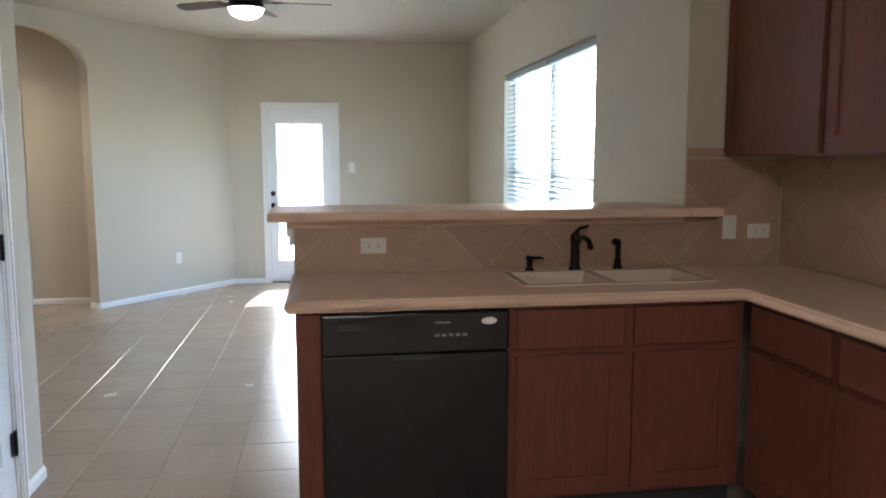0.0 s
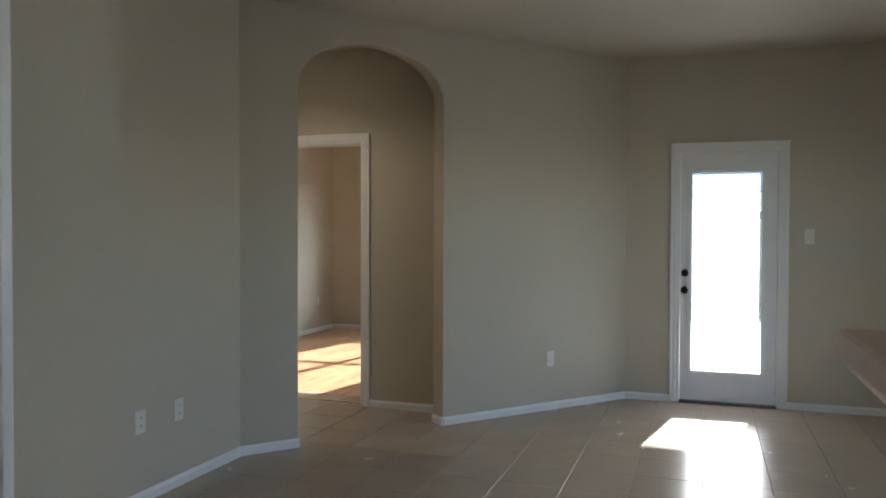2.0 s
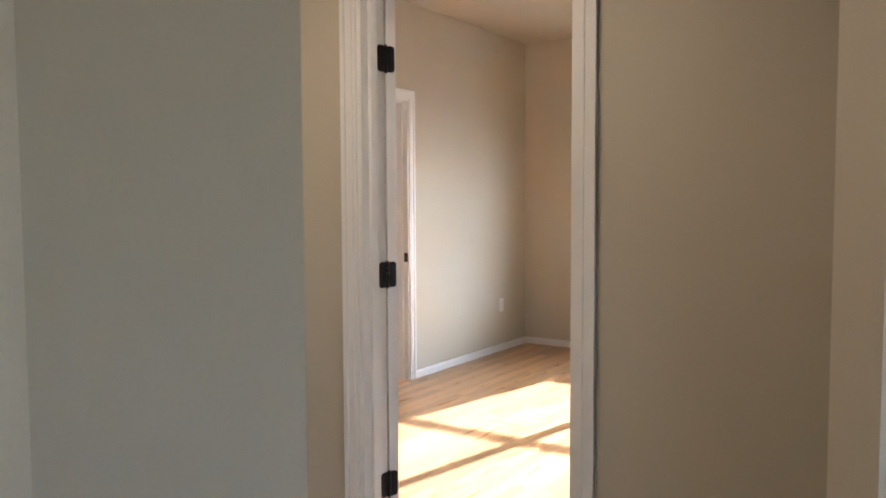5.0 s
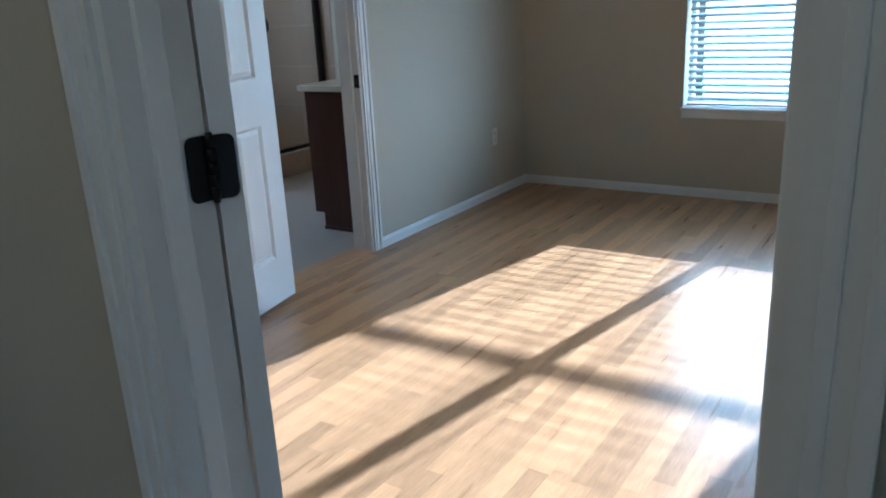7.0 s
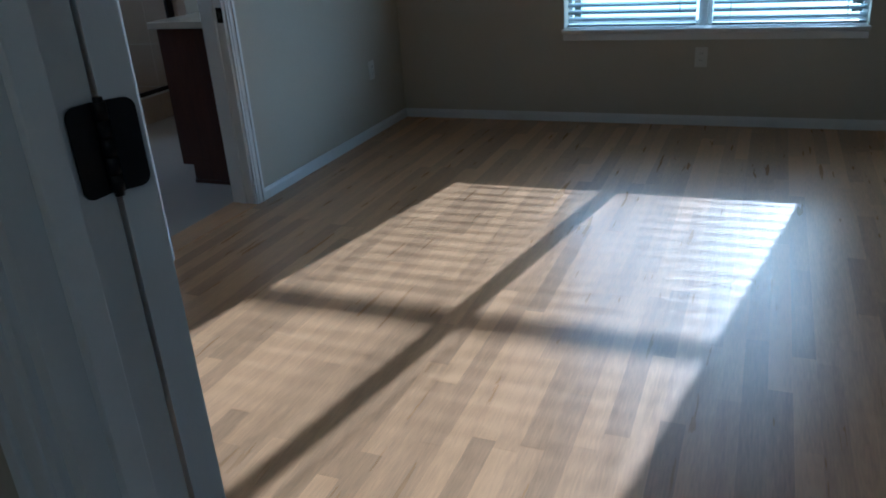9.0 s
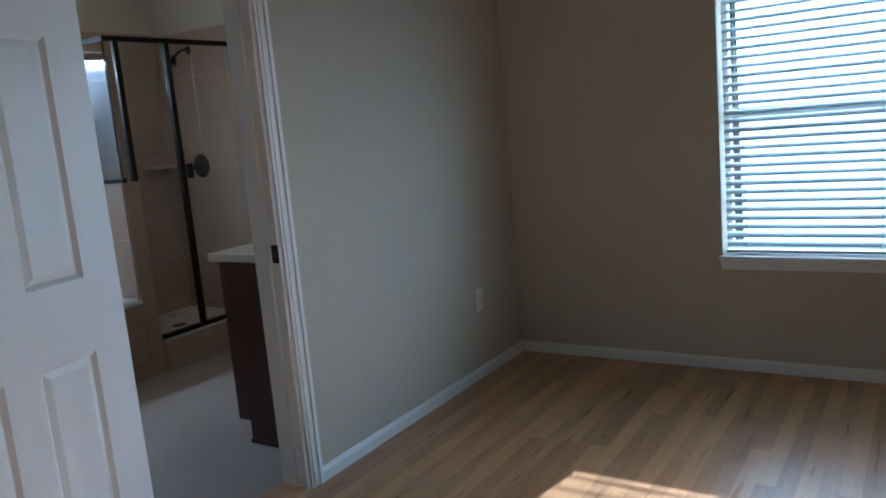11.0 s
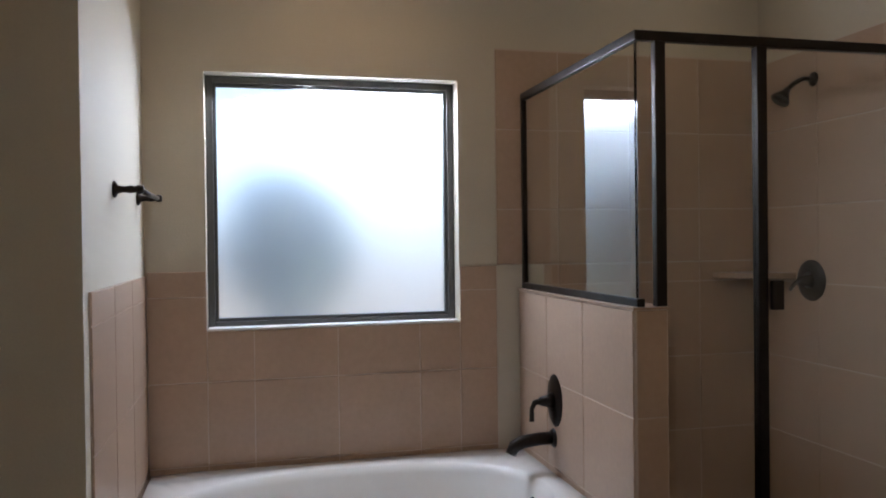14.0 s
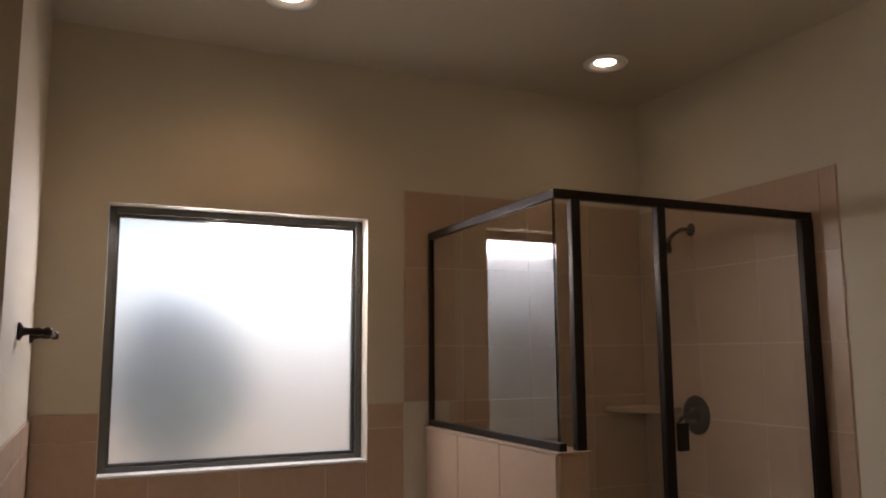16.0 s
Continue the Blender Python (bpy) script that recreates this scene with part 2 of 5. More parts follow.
def cells(xs, ys, zs, solid):
    """A solid of grid cells with its outer skin alone."""
    bm, made = bmesh.new(), {}

    def vert(p):
        if p not in made:
            made[p] = bm.verts.new(p)
        return made[p]

    def full(i, j, k):
        return 0 <= i < len(xs) - 1 and 0 <= j < len(ys) - 1 and 0 <= k < len(zs) - 1 and solid((xs[i] + xs[i + 1]) / 2, (ys[j] + ys[j + 1]) / 2, (zs[k] + zs[k + 1]) / 2)

    for i in range(len(xs) - 1):
        for j in range(len(ys) - 1):
            for k in range(len(zs) - 1):
                if not full(i, j, k):
                    continue
                X, Y, Z = (xs[i], xs[i + 1]), (ys[j], ys[j + 1]), (zs[k], zs[k + 1])
                for axis in range(3):
                    for side in (0, 1):
                        step = [0, 0, 0]
                        step[axis] = 2 * side - 1
                        if full(i + step[0], j + step[1], k + step[2]):
                            continue
                        quad = []
                        for a, b in ((0, 0), (1, 0), (1, 1), (0, 1)):
                            s = [a, b]
                            s.insert(axis, side)
                            quad.append(vert((X[s[0]], Y[s[1]], Z[s[2]])))
                        bm.faces.new(quad)
    return bm


def wall(name, x0, x1, y0, y1, z1, openings=(), label="greige painted drywall", z0=0.0):
    """openings: (a, b, low, high) along the wall's long axis."""
    along_x = x1 - x0 > y1 - y0
    lo, hi = (x0, x1) if along_x else (y0, y1)
    cuts = sorted({lo, hi, *[v for o in openings for v in o[:2]]})
    zs = sorted({z0, z1, *[v for o in openings for v in o[2:] if z0 < v < z1]})

    def solid(x, y, z):
        s = x if along_x else y
        return not any(a < s < b and c < z < d for a, b, c, d in openings)

    return structure(name, cells(cuts if along_x else [x0, x1], [y0, y1] if along_x else cuts, zs, solid), PAINT, label)


# ---- setting ----
H, BH = 2.72, 2.645
AY = lambda x: 10.69 + 1.213 * (x + 1.0)
AD = Vector((1, 1.213, 0)).normalized()
A0, A1 = Vector((-1.9, AY(-1.9), 0)), Vector(((12.02 - 10.69) / 1.213 - 1.0, 12.02, 0))
AM = Matrix.Translation(A0) @ Matrix(((AD.x, -AD.y, 0, 0), (AD.y, AD.x, 0, 0), (0, 0, 1, 0), (0, 0, 0, 1)))
ALEN = (A1 - A0).length
SL, SR = (Vector((-1.67, 9.878, 0)) - A0).dot(AD), (Vector((-1.0, 10.69, 0)) - A0).dot(AD)

structure("ground", boxes((-400, 400, -400, 400, -0.6, -0.14)), GRASS, "dry lawn reaching to the horizon", "ground")
structure("floor", boxes((-3.3, 3.5, 0.3, 12.2, -0.13, -0.006)), DARKGROUT, "beige ceramic tile floor of the living room and kitchen", "floor")
structure("floor_bedroom", boxes((-4.335, -0.6, 11.1, 15.585, -0.13, -0.010)), OAK, "oak laminate plank floor of the bedroom", "floor")
structure("floor_bathroom", boxes((-7.2, -4.335, 11.2, 15.6, -0.13, 0.0)), VINYL, "pale vinyl bathroom floor", "floor")

wall("wall_north", 0.0, 2.95, 12.02, 12.18, H, [(0.50, 1.24, -1, 1.975)], "greige painted wall round the garden door")
wall("wall_living_east", 2.8, 2.95, 6.62, 12.02, H, [(7.75, 10.22, 0.42, 2.18)], "greige painted wall with a wide window")
wall("wall_stub", 2.8, 3.42, 6.49, 6.62, H, label="short greige wall beside the breakfast bar")
wall("wall_kitchen_east", 3.3, 3.42, 0.5, 6.49, H)
wall("wall_kitchen_south", -0.27, 3.42, 0.38, 0.5, H)
wall("wall_pantry", -0.27, -0.15, 0.5, 6.62, H, [(5.57, 6.342, -1, 2.035)], "greige wall holding a white panel door")
wall("wall_niche", -2.02, -0.27, 6.5, 6.62, H)
wall("wall_west", -2.02, -1.9, 6.62, A0.y + 0.05, H, label="greige painted living room wall with two outlets")
wall("wall_bedroom_south", -4.335, -0.80, 11.04, 11.16, H, [(-2.54, -1.765, -1, 2.02)], "tan painted wall round the bedroom doorway")
wall("wall_vestibule_west", -3.22, -3.1, 8.6, 11.04, H, [(10.16, 10.92, -1, 2.037)])
wall("wall_vestibule_south", -3.1, -2.02, 8.6, 8.72, H)
wall("wall_bedroom_east", -0.82, -0.70, 11.16, 15.40, H)
wall("wall_bedroom_west", -4.335, -4.215, 11.16, 15.40, H, [(12.867, 13.60, -1, 2.037)], "greige wall with the bathroom doorway")
wall("wall_bedroom_north", -4.335, -0.38, 15.40, 15.585, H, [(-3.105, -1.46, 0.552, 1.885)], "greige bedroom wall with a twin window")
wall("wall_bath_west", -7.26, -7.095, 11.2, 15.6, BH, [(13.072, 14.064, 0.999, 1.986)], "tan bathroom wall with a frosted window")
wall("wall_bath_north", -7.095, -4.335, 15.47, 15.6, BH)
wall("wall_bath_south", -6.03, -4.335, 11.2, 11.3, BH)
wall("wall_tub_end", -7.095, -6.03, 12.73, 12.85, BH, label="tan painted wall at the end of the bathtub")
wall("wall_closet", -6.15, -6.03, 11.2, 12.73, BH)
wall("half_wall", -7.095, -6.085, 14.325, 14.425, 1.125, label="low tiled wall between bathtub and shower")
wall("knee_wall", 0.985, 2.8, 6.5, 6.61, 1.152, label="low painted wall carrying the breakfast bar")
structure("ceiling", boxes((-3.3, 3.5, 0.3, 12.2, H, H + 0.12)), CEIL, "flat painted ceiling of the living room and kitchen", "ceiling")
structure("ceiling_bedroom", boxes((-4.335, -0.6, 11.165, 15.585, H, H + 0.11)), CEIL, "flat painted bedroom ceiling", "ceiling")
structure("ceiling_bathroom", boxes((-7.26, -4.335, 11.2, 15.6, BH, BH + 0.1)), CEIL, "flat tan bathroom ceiling", "ceiling")


def arch_wall():
    bm, depth, n = bmesh.new(), 0.125, 20
    mid, half, spring, rise = (SL + SR) / 2, (SR - SL) / 2, 2.225, 0.325
    curve = [(mid - half * math.cos(math.pi * k / n), spring + rise * math.sin(math.pi * k / n)) for k in range(n + 1)]
    cols = [(0, 0), (SL, 0)] + curve + [(SR, 0), (ALEN, 0)]
    front = [[bm.verts.new((s, d, z)) for s, z in cols] for d in (0, depth)]
    top = [[bm.verts.new((s, d, H)) for s, z in cols] for d in (0, depth)]
    for k in range(len(cols) - 1):
        opening = k in (1, len(cols) - 3)
        if not opening:
            for d in (0, 1):
                bm.faces.new((front[d][k], front[d][k + 1], top[d][k + 1], top[d][k]))
        if 1 <= k <= len(cols) - 3:
            bm.faces.new((front[0][k], front[1][k], front[1][k + 1], front[0][k + 1])).smooth = not opening
    for k in (0, len(cols) - 1):
        bm.faces.new((front[0][k], front[1][k], top[1][k], top[0][k]))
    bmesh.ops.transform(bm, matrix=AM, verts=bm.verts)
    return structure("wall_arch", bm, PAINT, "angled greige wall with an arched opening")


arch_wall()


def skirting(name, x0, y0, x1, y1, inward, height=0.057):
    """A baseboard from one floor point to another; inward: the side on which it stands proud (1 left, -1 right)."""
    a, b = Vector((x0, y0, 0)), Vector((x1, y1, 0))
    d = (b - a).normalized()
    m = Matrix.Translation(a) @ Matrix(((d.x, -d.y, 0, 0), (d.y, d.x, 0, 0), (0, 0, 1, 0), (0, 0, 0, 1)))
    length, bm = (b - a).length, bmesh.new()
    profile = [(0, 0), (0.014, 0), (0.014, height * 0.72), (0.009, height * 0.86), (0.006, height), (0, height)]
    ends = [[bm.verts.new(m @ Vector((s, inward * y, z))) for y, z in profile] for s in (0, length)]
    for k in range(len(profile)):
        j = (k + 1) % len(profile)
        bm.faces.new((ends[0][k], ends[0][j], ends[1][j], ends[1][k]))
    bm.faces.new(ends[0]), bm.faces.new(ends[1])
    return structure(name, bm, TRIM, "white painted baseboard along the wall", "baseboard")


JL, JR = AM @ Vector((SL, 0, 0)), AM @ Vector((SR, 0, 0))
JLb, JRb = AM @ Vector((SL, 0.125, 0)), AM @ Vector((SR, 0.125, 0))
for run in [(-1.9, 6.62, -1.9, A0.y, -1), (A0.x, A0.y, JL.x, JL.y, -1), (JL.x, JL.y, JLb.x, JLb.y, -1), (JRb.x, JRb.y, JR.x, JR.y, -1), (JR.x, JR.y, A1.x, A1.y, -1), (A1.x, 12.02, 0.438, 12.02, -1), (1.302, 12.02, 2.8, 12.02, -1),
            (-1.703, 11.04, -0.85, 11.04, -1), (-3.1, 11.04, -2.602, 11.04, -1), (2.8, 12.02, 2.8, 6.62, -1), (-0.15, 6.41, -0.15, 6.62, -1), (-0.15, 6.62, -1.9, 6.62, -1),
            (-4.215, 13.66, -4.215, 15.40, -1), (-4.215, 11.16, -4.215, 12.805, -1), (-4.215, 15.40, -0.82, 15.40, -1), (-0.82, 15.40, -0.82, 11.16, -1), (-1.703, 11.16, -0.82, 11.16, 1), (-6.03, 11.3, -6.03, 12.85, -1)]:
    skirting("baseboard", *run)


# ---- doors ----
def rect_m(axis, plane, flip=1):
    """Local x runs along the wall, local y out of it into the room, z up."""
    if axis == "y":
        return Matrix.Translation((0, plane, 0)) @ Matrix.Diagonal((1, flip, 1, 1))
    return Matrix.Translation((plane, 0, 0)) @ Matrix(((0, flip, 0, 0), (1, 0, 0, 0), (0, 0, 1, 0), (0, 0, 0, 1)))


def casing(name, a, b, top, m, parent, width=0.06):
    """Moulded casing round an opening: three legs, each with a raised outer band and an inner bead."""
    bm = bmesh.new()
    w = width
    for x0, x1, z0, z1 in ((a - w, a, 0, top + w), (b, b + w, 0, top + w), (a, b, top, top + w)):
        box(bm, x0, x1, 0, 0.012, z0, z1)
    for x0, x1, z0, z1 in ((a - w, a - w + 0.018, 0, top + w), (b + w - 0.018, b + w, 0, top + w), (a - w + 0.018, b + w - 0.018, top + w - 0.018, top + w)):
        box(bm, x0, x1, 0.0, 0.019, z0, z1, 0.003)
    for x0, x1, z0, z1 in ((a - 0.026, a - 0.012, 0, top + 0.026), (b + 0.012, b + 0.026, 0, top + 0.026), (a - 0.012, b + 0.012, top + 0.012, top + 0.026)):
        box(bm, x0, x1, 0.0, 0.016, z0, z1, 0.003)
    bmesh.ops.transform(bm, matrix=m, verts=bm.verts)
    return part("casing", bm, TRIM, parent, "white moulded door casing")


def jamb(a, b, top, m, depth, parent, stop=(0.05, 0.085)):
    bm = bmesh.new()
    t = 0.016
    for x0, x1, z0, z1 in ((a - 0.0, a + t, 0, top), (b - t, b, 0, top), (a + t, b - t, top - t, top)):
        box(bm, x0, x1, -depth - 0.002, 0.002, z0, z1)
    for x0, x1, z0, z1 in ((a + t, a + t + 0.011, 0, top - t), (b - t - 0.011, b - t, 0, top - t), (a + t + 0.011, b - t - 0.011, top - t - 0.011, top - t)):
        box(bm, x0, x1, -stop[1], -stop[0], z0, z1, 0.002)
    bmesh.ops.transform(bm, matrix=m, verts=bm.verts)
    return part("jamb", bm, TRIM, parent, "white door jamb with a stop")


def panel_leaf(parent, width, height, m, thick=0.035):
    """A six-panel door; local x from the hinge side, y through its thickness, z up."""
    st, rails = 0.118, (0.0, 0.205, 0.30, 0.785, 0.98, 1.585, 1.675, 1.88, height)
    rails = [r * height / 2.02 if r < height else r for r in rails]
    mid0, mid1 = width / 2 - 0.05, width / 2 + 0.05
    rows = [(rails[1], rails[3]), (rails[4], rails[5]), (rails[6], rails[7])]
    xs, zs = [0, st, mid0, mid1, width - st, width], sorted({0.0, height, *[v for r in rows for v in r]})

    def solid(x, y, z):
        return not (any(a < z < b for a, b in rows) and (st < x < mid0 or mid1 < x < width - st))

    bm = cells(xs, [0, thick], zs, solid)
    bmesh.ops.transform(bm, matrix=m, verts=bm.verts)
    leaf = part("leaf", bm, DOORW, parent, "white six-panel door leaf")
    for a, b in rows:
        for x0, x1 in ((st, mid0), (mid1, width - st)):
            pb = bmesh.new()
            g = 0.03
            for face, sgn in ((0.0, 1), (thick, -1)):
                outer = [(x0, face + sgn * 0.0005, a), (x1, face + sgn * 0.0005, a), (x1, face + sgn * 0.0005, b), (x0, face + sgn * 0.0005, b)]
                groove = [(x0 + 0.012, face + sgn * 0.010, a + 0.012), (x1 - 0.012, face + sgn * 0.010, a + 0.012), (x1 - 0.012, face + sgn * 0.010, b - 0.012), (x0 + 0.012, face + sgn * 0.010, b - 0.012)]
                field = [(x0 + g, face + sgn * 0.003, a + g), (x1 - g, face + sgn * 0.003, a + g), (x1 - g, face + sgn * 0.003, b - g), (x0 + g, face + sgn * 0.003, b - g)]
                rings = [[pb.verts.new(p) for p in ring] for ring in (outer, groove, field)]
                for r0, r1 in zip(rings, rings[1:]):
                    for k in range(4):
                        pb.faces.new((r0[k], r0[(k + 1) % 4], r1[(k + 1) % 4], r1[k]))
                pb.faces.new(rings[2])
            bmesh.ops.transform(pb, matrix=m, verts=pb.verts)
            part("panel", pb, DOORW, leaf)
    return leaf


def rounded_plate(bm, x0, x1, z0, z1, m, thick=0.002, radius=0.011):
    """A thin upright plate in local x, z, rounded at its two corners away from x0."""
    line = [(x0, z0)] + [(x1 - radius + radius * math.sin(a), z0 + radius - radius * math.cos(a)) for a in [k * math.pi / 12 for k in range(7)]]
    line += [(x1 - radius + radius * math.cos(a), z1 - radius + radius * math.sin(a)) for a in [k * math.pi / 12 for k in range(7)]] + [(x0, z1)]
    sides = [[bm.verts.new(m @ Vector((x, y, z))) for x, z in line] for y in (-thick / 2, thick / 2)]
    bm.faces.new(sides[0]), bm.faces.new(sides[1])
    for k in range(len(line)):
        j = (k + 1) % len(line)
        bm.faces.new((sides[0][k], sides[0][j], sides[1][j], sides[1][k]))


def hinge(parent, at, m3, height=0.1, open_leaf=True):
    """A butt hinge: barrel upright, one plate each way. m3: turn of the local frame (x along the jamb plate, y along the door plate)."""
    m = Matrix.Translation(at) @ m3
    bm = bmesh.new()
    for k in range(5):
        tube(bm, [m @ Vector((0, 0, -height / 2 + k * height / 5 + 0.0006)), m @ Vector((0, 0, -height / 2 + (k + 1) * height / 5 - 0.0006))], 0.0065, 10)
    tube(bm, [m @ Vector((0, 0, -height / 2 - 0.004)), m @ Vector((0, 0, height / 2 + 0.004))], 0.0045, 8)
    rounded_plate(bm, 0.004, 0.037, -height / 2, height / 2, m @ Matrix.Translation((0, 0.005, 0)) @ Matrix.Rotation(math.pi, 4, "Z"))
    if open_leaf:
        rounded_plate(bm, 0.004, 0.037, -height / 2, height / 2, m)
    return part("hinge", bm, BLACKM, parent, "black butt hinge")


def knob(parent, at, direction, name="knob", radius=0.027):
    d = Vector(direction).normalized()
    m = Matrix.Translation(at) @ d.to_track_quat("Z", "Y").to_matrix().to_4x4()
    bm = lathe(bmesh.new(), [(0, 0), (0.031, 0.0), (0.031, 0.006), (0.014, 0.012), (0.011, 0.03), (radius * 0.8, 0.036), (radius, 0.05), (radius * 0.85, 0.062), (0, 0.066)], m)
    return part(name, bm, BRONZE, parent, "dark bronze door knob")


# garden door with a full-height pane
def garden_door():
    d = thing("door_1", "white garden door with a full glass pane and dark knob", "door", at=(0.9, 12.02, 0), kind="structure")
    m = rect_m("y", 12.02, -1)
    casing("casing", 0.50, 1.24, 1.975, m, d)
    mj = Matrix.Translation((0, 12.02, 0)) @ Matrix.Diagonal((1, -1, 1, 1))
    jamb(0.50, 1.24, 1.975, mj, 0.16, d, stop=(0.085, 0.12))
    x0, x1, z0, z1 = 0.518, 1.222, 0.02, 1.956
    gx0, gx1, gz0, gz1 = 0.595, 1.115, 0.252, 1.808
    bm = cells([x0, gx0, gx1, x1], [12.04, 12.082], [z0, gz0, gz1, z1], lambda x, y, z: not (gx0 < x < gx1 and gz0 < z < gz1))
    leaf = part("leaf", bm, DOORW, d, "white door leaf")
    fb = bmesh.new()
    for a, b, c, e in ((gx0 - 0.028, gx0 + 0.006, gz0 - 0.028, gz1 + 0.028), (gx1 - 0.006, gx1 + 0.028, gz0 - 0.028, gz1 + 0.028), (gx0 + 0.006, gx1 - 0.006, gz0 - 0.028, gz0 + 0.006), (gx0 + 0.006, gx1 - 0.006, gz1 - 0.006, gz1 + 0.028)):
        box(fb, a, b, 12.028, 12.0398, c, e, 0.004)
    part("glazing_bead", fb, DOORW, leaf)
    pane = part("pane", boxes((gx0 - 0.002, gx1 + 0.002, 12.058, 12.064, gz0 - 0.002, gz1 + 0.002)), PANE, leaf, "clear glass pane")
    pane.visible_shadow = False
    knob(leaf, (0.552, 12.04, 0.885), (0, -1, 0))
    bm = lathe(bmesh.new(), [(0, 0), (0.03, 0), (0.03, 0.008), (0.022, 0.018), (0.022, 0.03), (0, 0.032)], Matrix.Translation((0.552, 12.04, 1.02)) @ Matrix.Rotation(radians(90), 4, "X"))
    part("deadbolt", bm, BRONZE, leaf, "dark round deadbolt")
    part("threshold", boxes((0.517, 1.223, 12.0, 12.17, -0.003, 0.016), bevel=0.004), METALW, d, "dark metal threshold")


garden_door()


def bedroom_door():
    d = thing("door_2", "white bedroom doorway with its door swung open on black hinges", "door", at=(-2.2, 11.04, 0), kind="structure")
    casing("casing", -2.54, -1.765, 2.02, rect_m("y", 11.04, -1), d)
    casing("casing", -2.54, -1.765, 2.02, rect_m("y", 11.16, 1), d)
    jamb(-2.54, -1.765, 2.02, Matrix.Translation((0, 11.04, 0)) @ Matrix.Diagonal((1, -1, 1, 1)), 0.12, d, stop=(0.035, 0.07))
    turn = radians(152)
    pivot = Vector((-2.516, 11.16, 0.008))
    m = Matrix.Translation(pivot) @ Matrix.Rotation(turn, 4, "Z") @ Matrix.Translation((0.004, -0.038, 0))
    leaf = panel_leaf(d, 0.72, 1.99, m)
    for z in (0.324, 1.055, 1.784):
        hinge(d, (-2.516, 11.16, z), Matrix.Rotation(radians(90), 4, "Z"), 0.088, False)
        bm = bmesh.new()
        rounded_plate(bm, 0.004, 0.033, z - 0.044, z + 0.044, Matrix.Translation((-2.516, 11.16, 0)) @ Matrix.Rotation(turn - math.pi / 2, 4, "Z") @ Matrix.Translation((0, 0.0015, 0)) @ Matrix.Diagonal((-1, 1, 1, 1)) @ Matrix.Rotation(math.pi, 4, "Z"))
        part("hinge_plate", bm, BLACKM, d, "black hinge plate on the door edge")
    knob(leaf, m @ Vector((0.625, 0.035, 0.92)), m.to_3x3() @ Vector((0, 1, 0)))
    knob(leaf, m @ Vector((0.625, 0.0, 0.92)), m.to_3x3() @ Vector((0, -1, 0)))
    part("threshold", boxes((-2.521, -1.784, 11.13, 11.163, -0.004, 0.007), bevel=0.002), OAK, d, "low wooden transition strip")


bedroom_door()


def bathroom_door():
    d = thing("door_3", "white bathroom doorway with its panel door standing open", "door", at=(-4.215, 13.27, 0), kind="structure")
    casing("casing", 12.867, 13.60, 2.037, rect_m("x", -4.215, 1), d)
    casing("casing", 12.867, 13.60, 2.037, rect_m("x", -4.335, -1), d)
    jamb(12.867, 13.60, 2.037, Matrix.Translation((-4.215, 0, 0)) @ Matrix(((0, 1, 0, 0), (1, 0, 0, 0), (0, 0, 1, 0), (0, 0, 0, 1))), 0.12, d, stop=(0.04, 0.075))
    part("threshold", boxes((-4.34, -4.20, 12.884, 13.583, 0.0, 0.009), bevel=0.003), OAK, d, "low wooden transition strip")
    m = Matrix.Translation((-4.138, 12.862, 0.03)) @ Matrix.Rotation(radians(-78), 4, "Z")
    leaf = panel_leaf(d, 0.69, 2.005, m)
    knob(leaf, m @ Vector((0.63, 0.0, 0.90)), m.to_3x3() @ Vector((0, -1, 0)))
    knob(leaf, m @ Vector((0.63, 0.035, 0.90)), m.to_3x3() @ Vector((0, 1, 0)))
    bm = boxes((-4.245, -4.2135, 13.5805, 13.5835, 0.868, 0.934), bevel=0.001)
    strike = part("strike_plate", bm, BLACKM, d, "black strike plate")
    part("latch_hole", boxes((-4.236, -4.222, 13.5792, 13.5803, 0.886, 0.916)), RECESS_DARK, strike)


bathroom_door()


def pantry_door():
    d = thing("door_4", "closed white six-panel pantry door with black hinges", "door", at=(-0.15, 5.98, 0), kind="structure")
    casing("casing", 5.57, 6.342, 2.035, rect_m("x", -0.15, 1), d, 0.062)
    jamb(5.57, 6.342, 2.035, Matrix.Translation((-0.15, 0, 0)) @ Matrix(((0, 1, 0, 0), (1, 0, 0, 0), (0, 0, 1, 0), (0, 0, 0, 1))), 0.12, d, stop=(0.04, 0.075))
    m = Matrix.Translation((-0.152, 6.323, 0.01)) @ Matrix.Rotation(radians(-90), 4, "Z") @ Matrix.Translation((0, -0.035, 0))
    panel_leaf(d, 0.734, 2.0, m)
    for z in (0.27, 1.075, 1.87):
        hinge(d, (-0.143, 6.3235, z), Matrix.Rotation(radians(90), 4, "Z"), 0.1)


pantry_door()


def vestibule_door():
    d = thing("door_5", "closed white door with a dark knob in the vestibule", "door", at=(-3.1, 10.6, 0), kind="structure")
    casing("casing", 10.16, 10.92, 2.037, rect_m("x", -3.1, 1), d)
    jamb(10.16, 10.92, 2.037, Matrix.Translation((-3.1, 0, 0)) @ Matrix(((0, 1, 0, 0), (1, 0, 0, 0), (0, 0, 1, 0), (0, 0, 0, 1))), 0.12, d, stop=(0.075, 0.11))
    m = Matrix.Translation((-3.135, 10.178, 0.01)) @ Matrix.Rotation(radians(90), 4, "Z")
    leaf = panel_leaf(d, 0.724, 2.0, m)
    knob(leaf, (-3.135, 10.84, 0.88), (1, 0, 0))
    part("strike_plate", boxes((-3.133, -3.104, 10.9015, 10.9038, 0.90, 0.96), bevel=0.0005), BLACKM, d, "black strike plate")


vestibule_door()


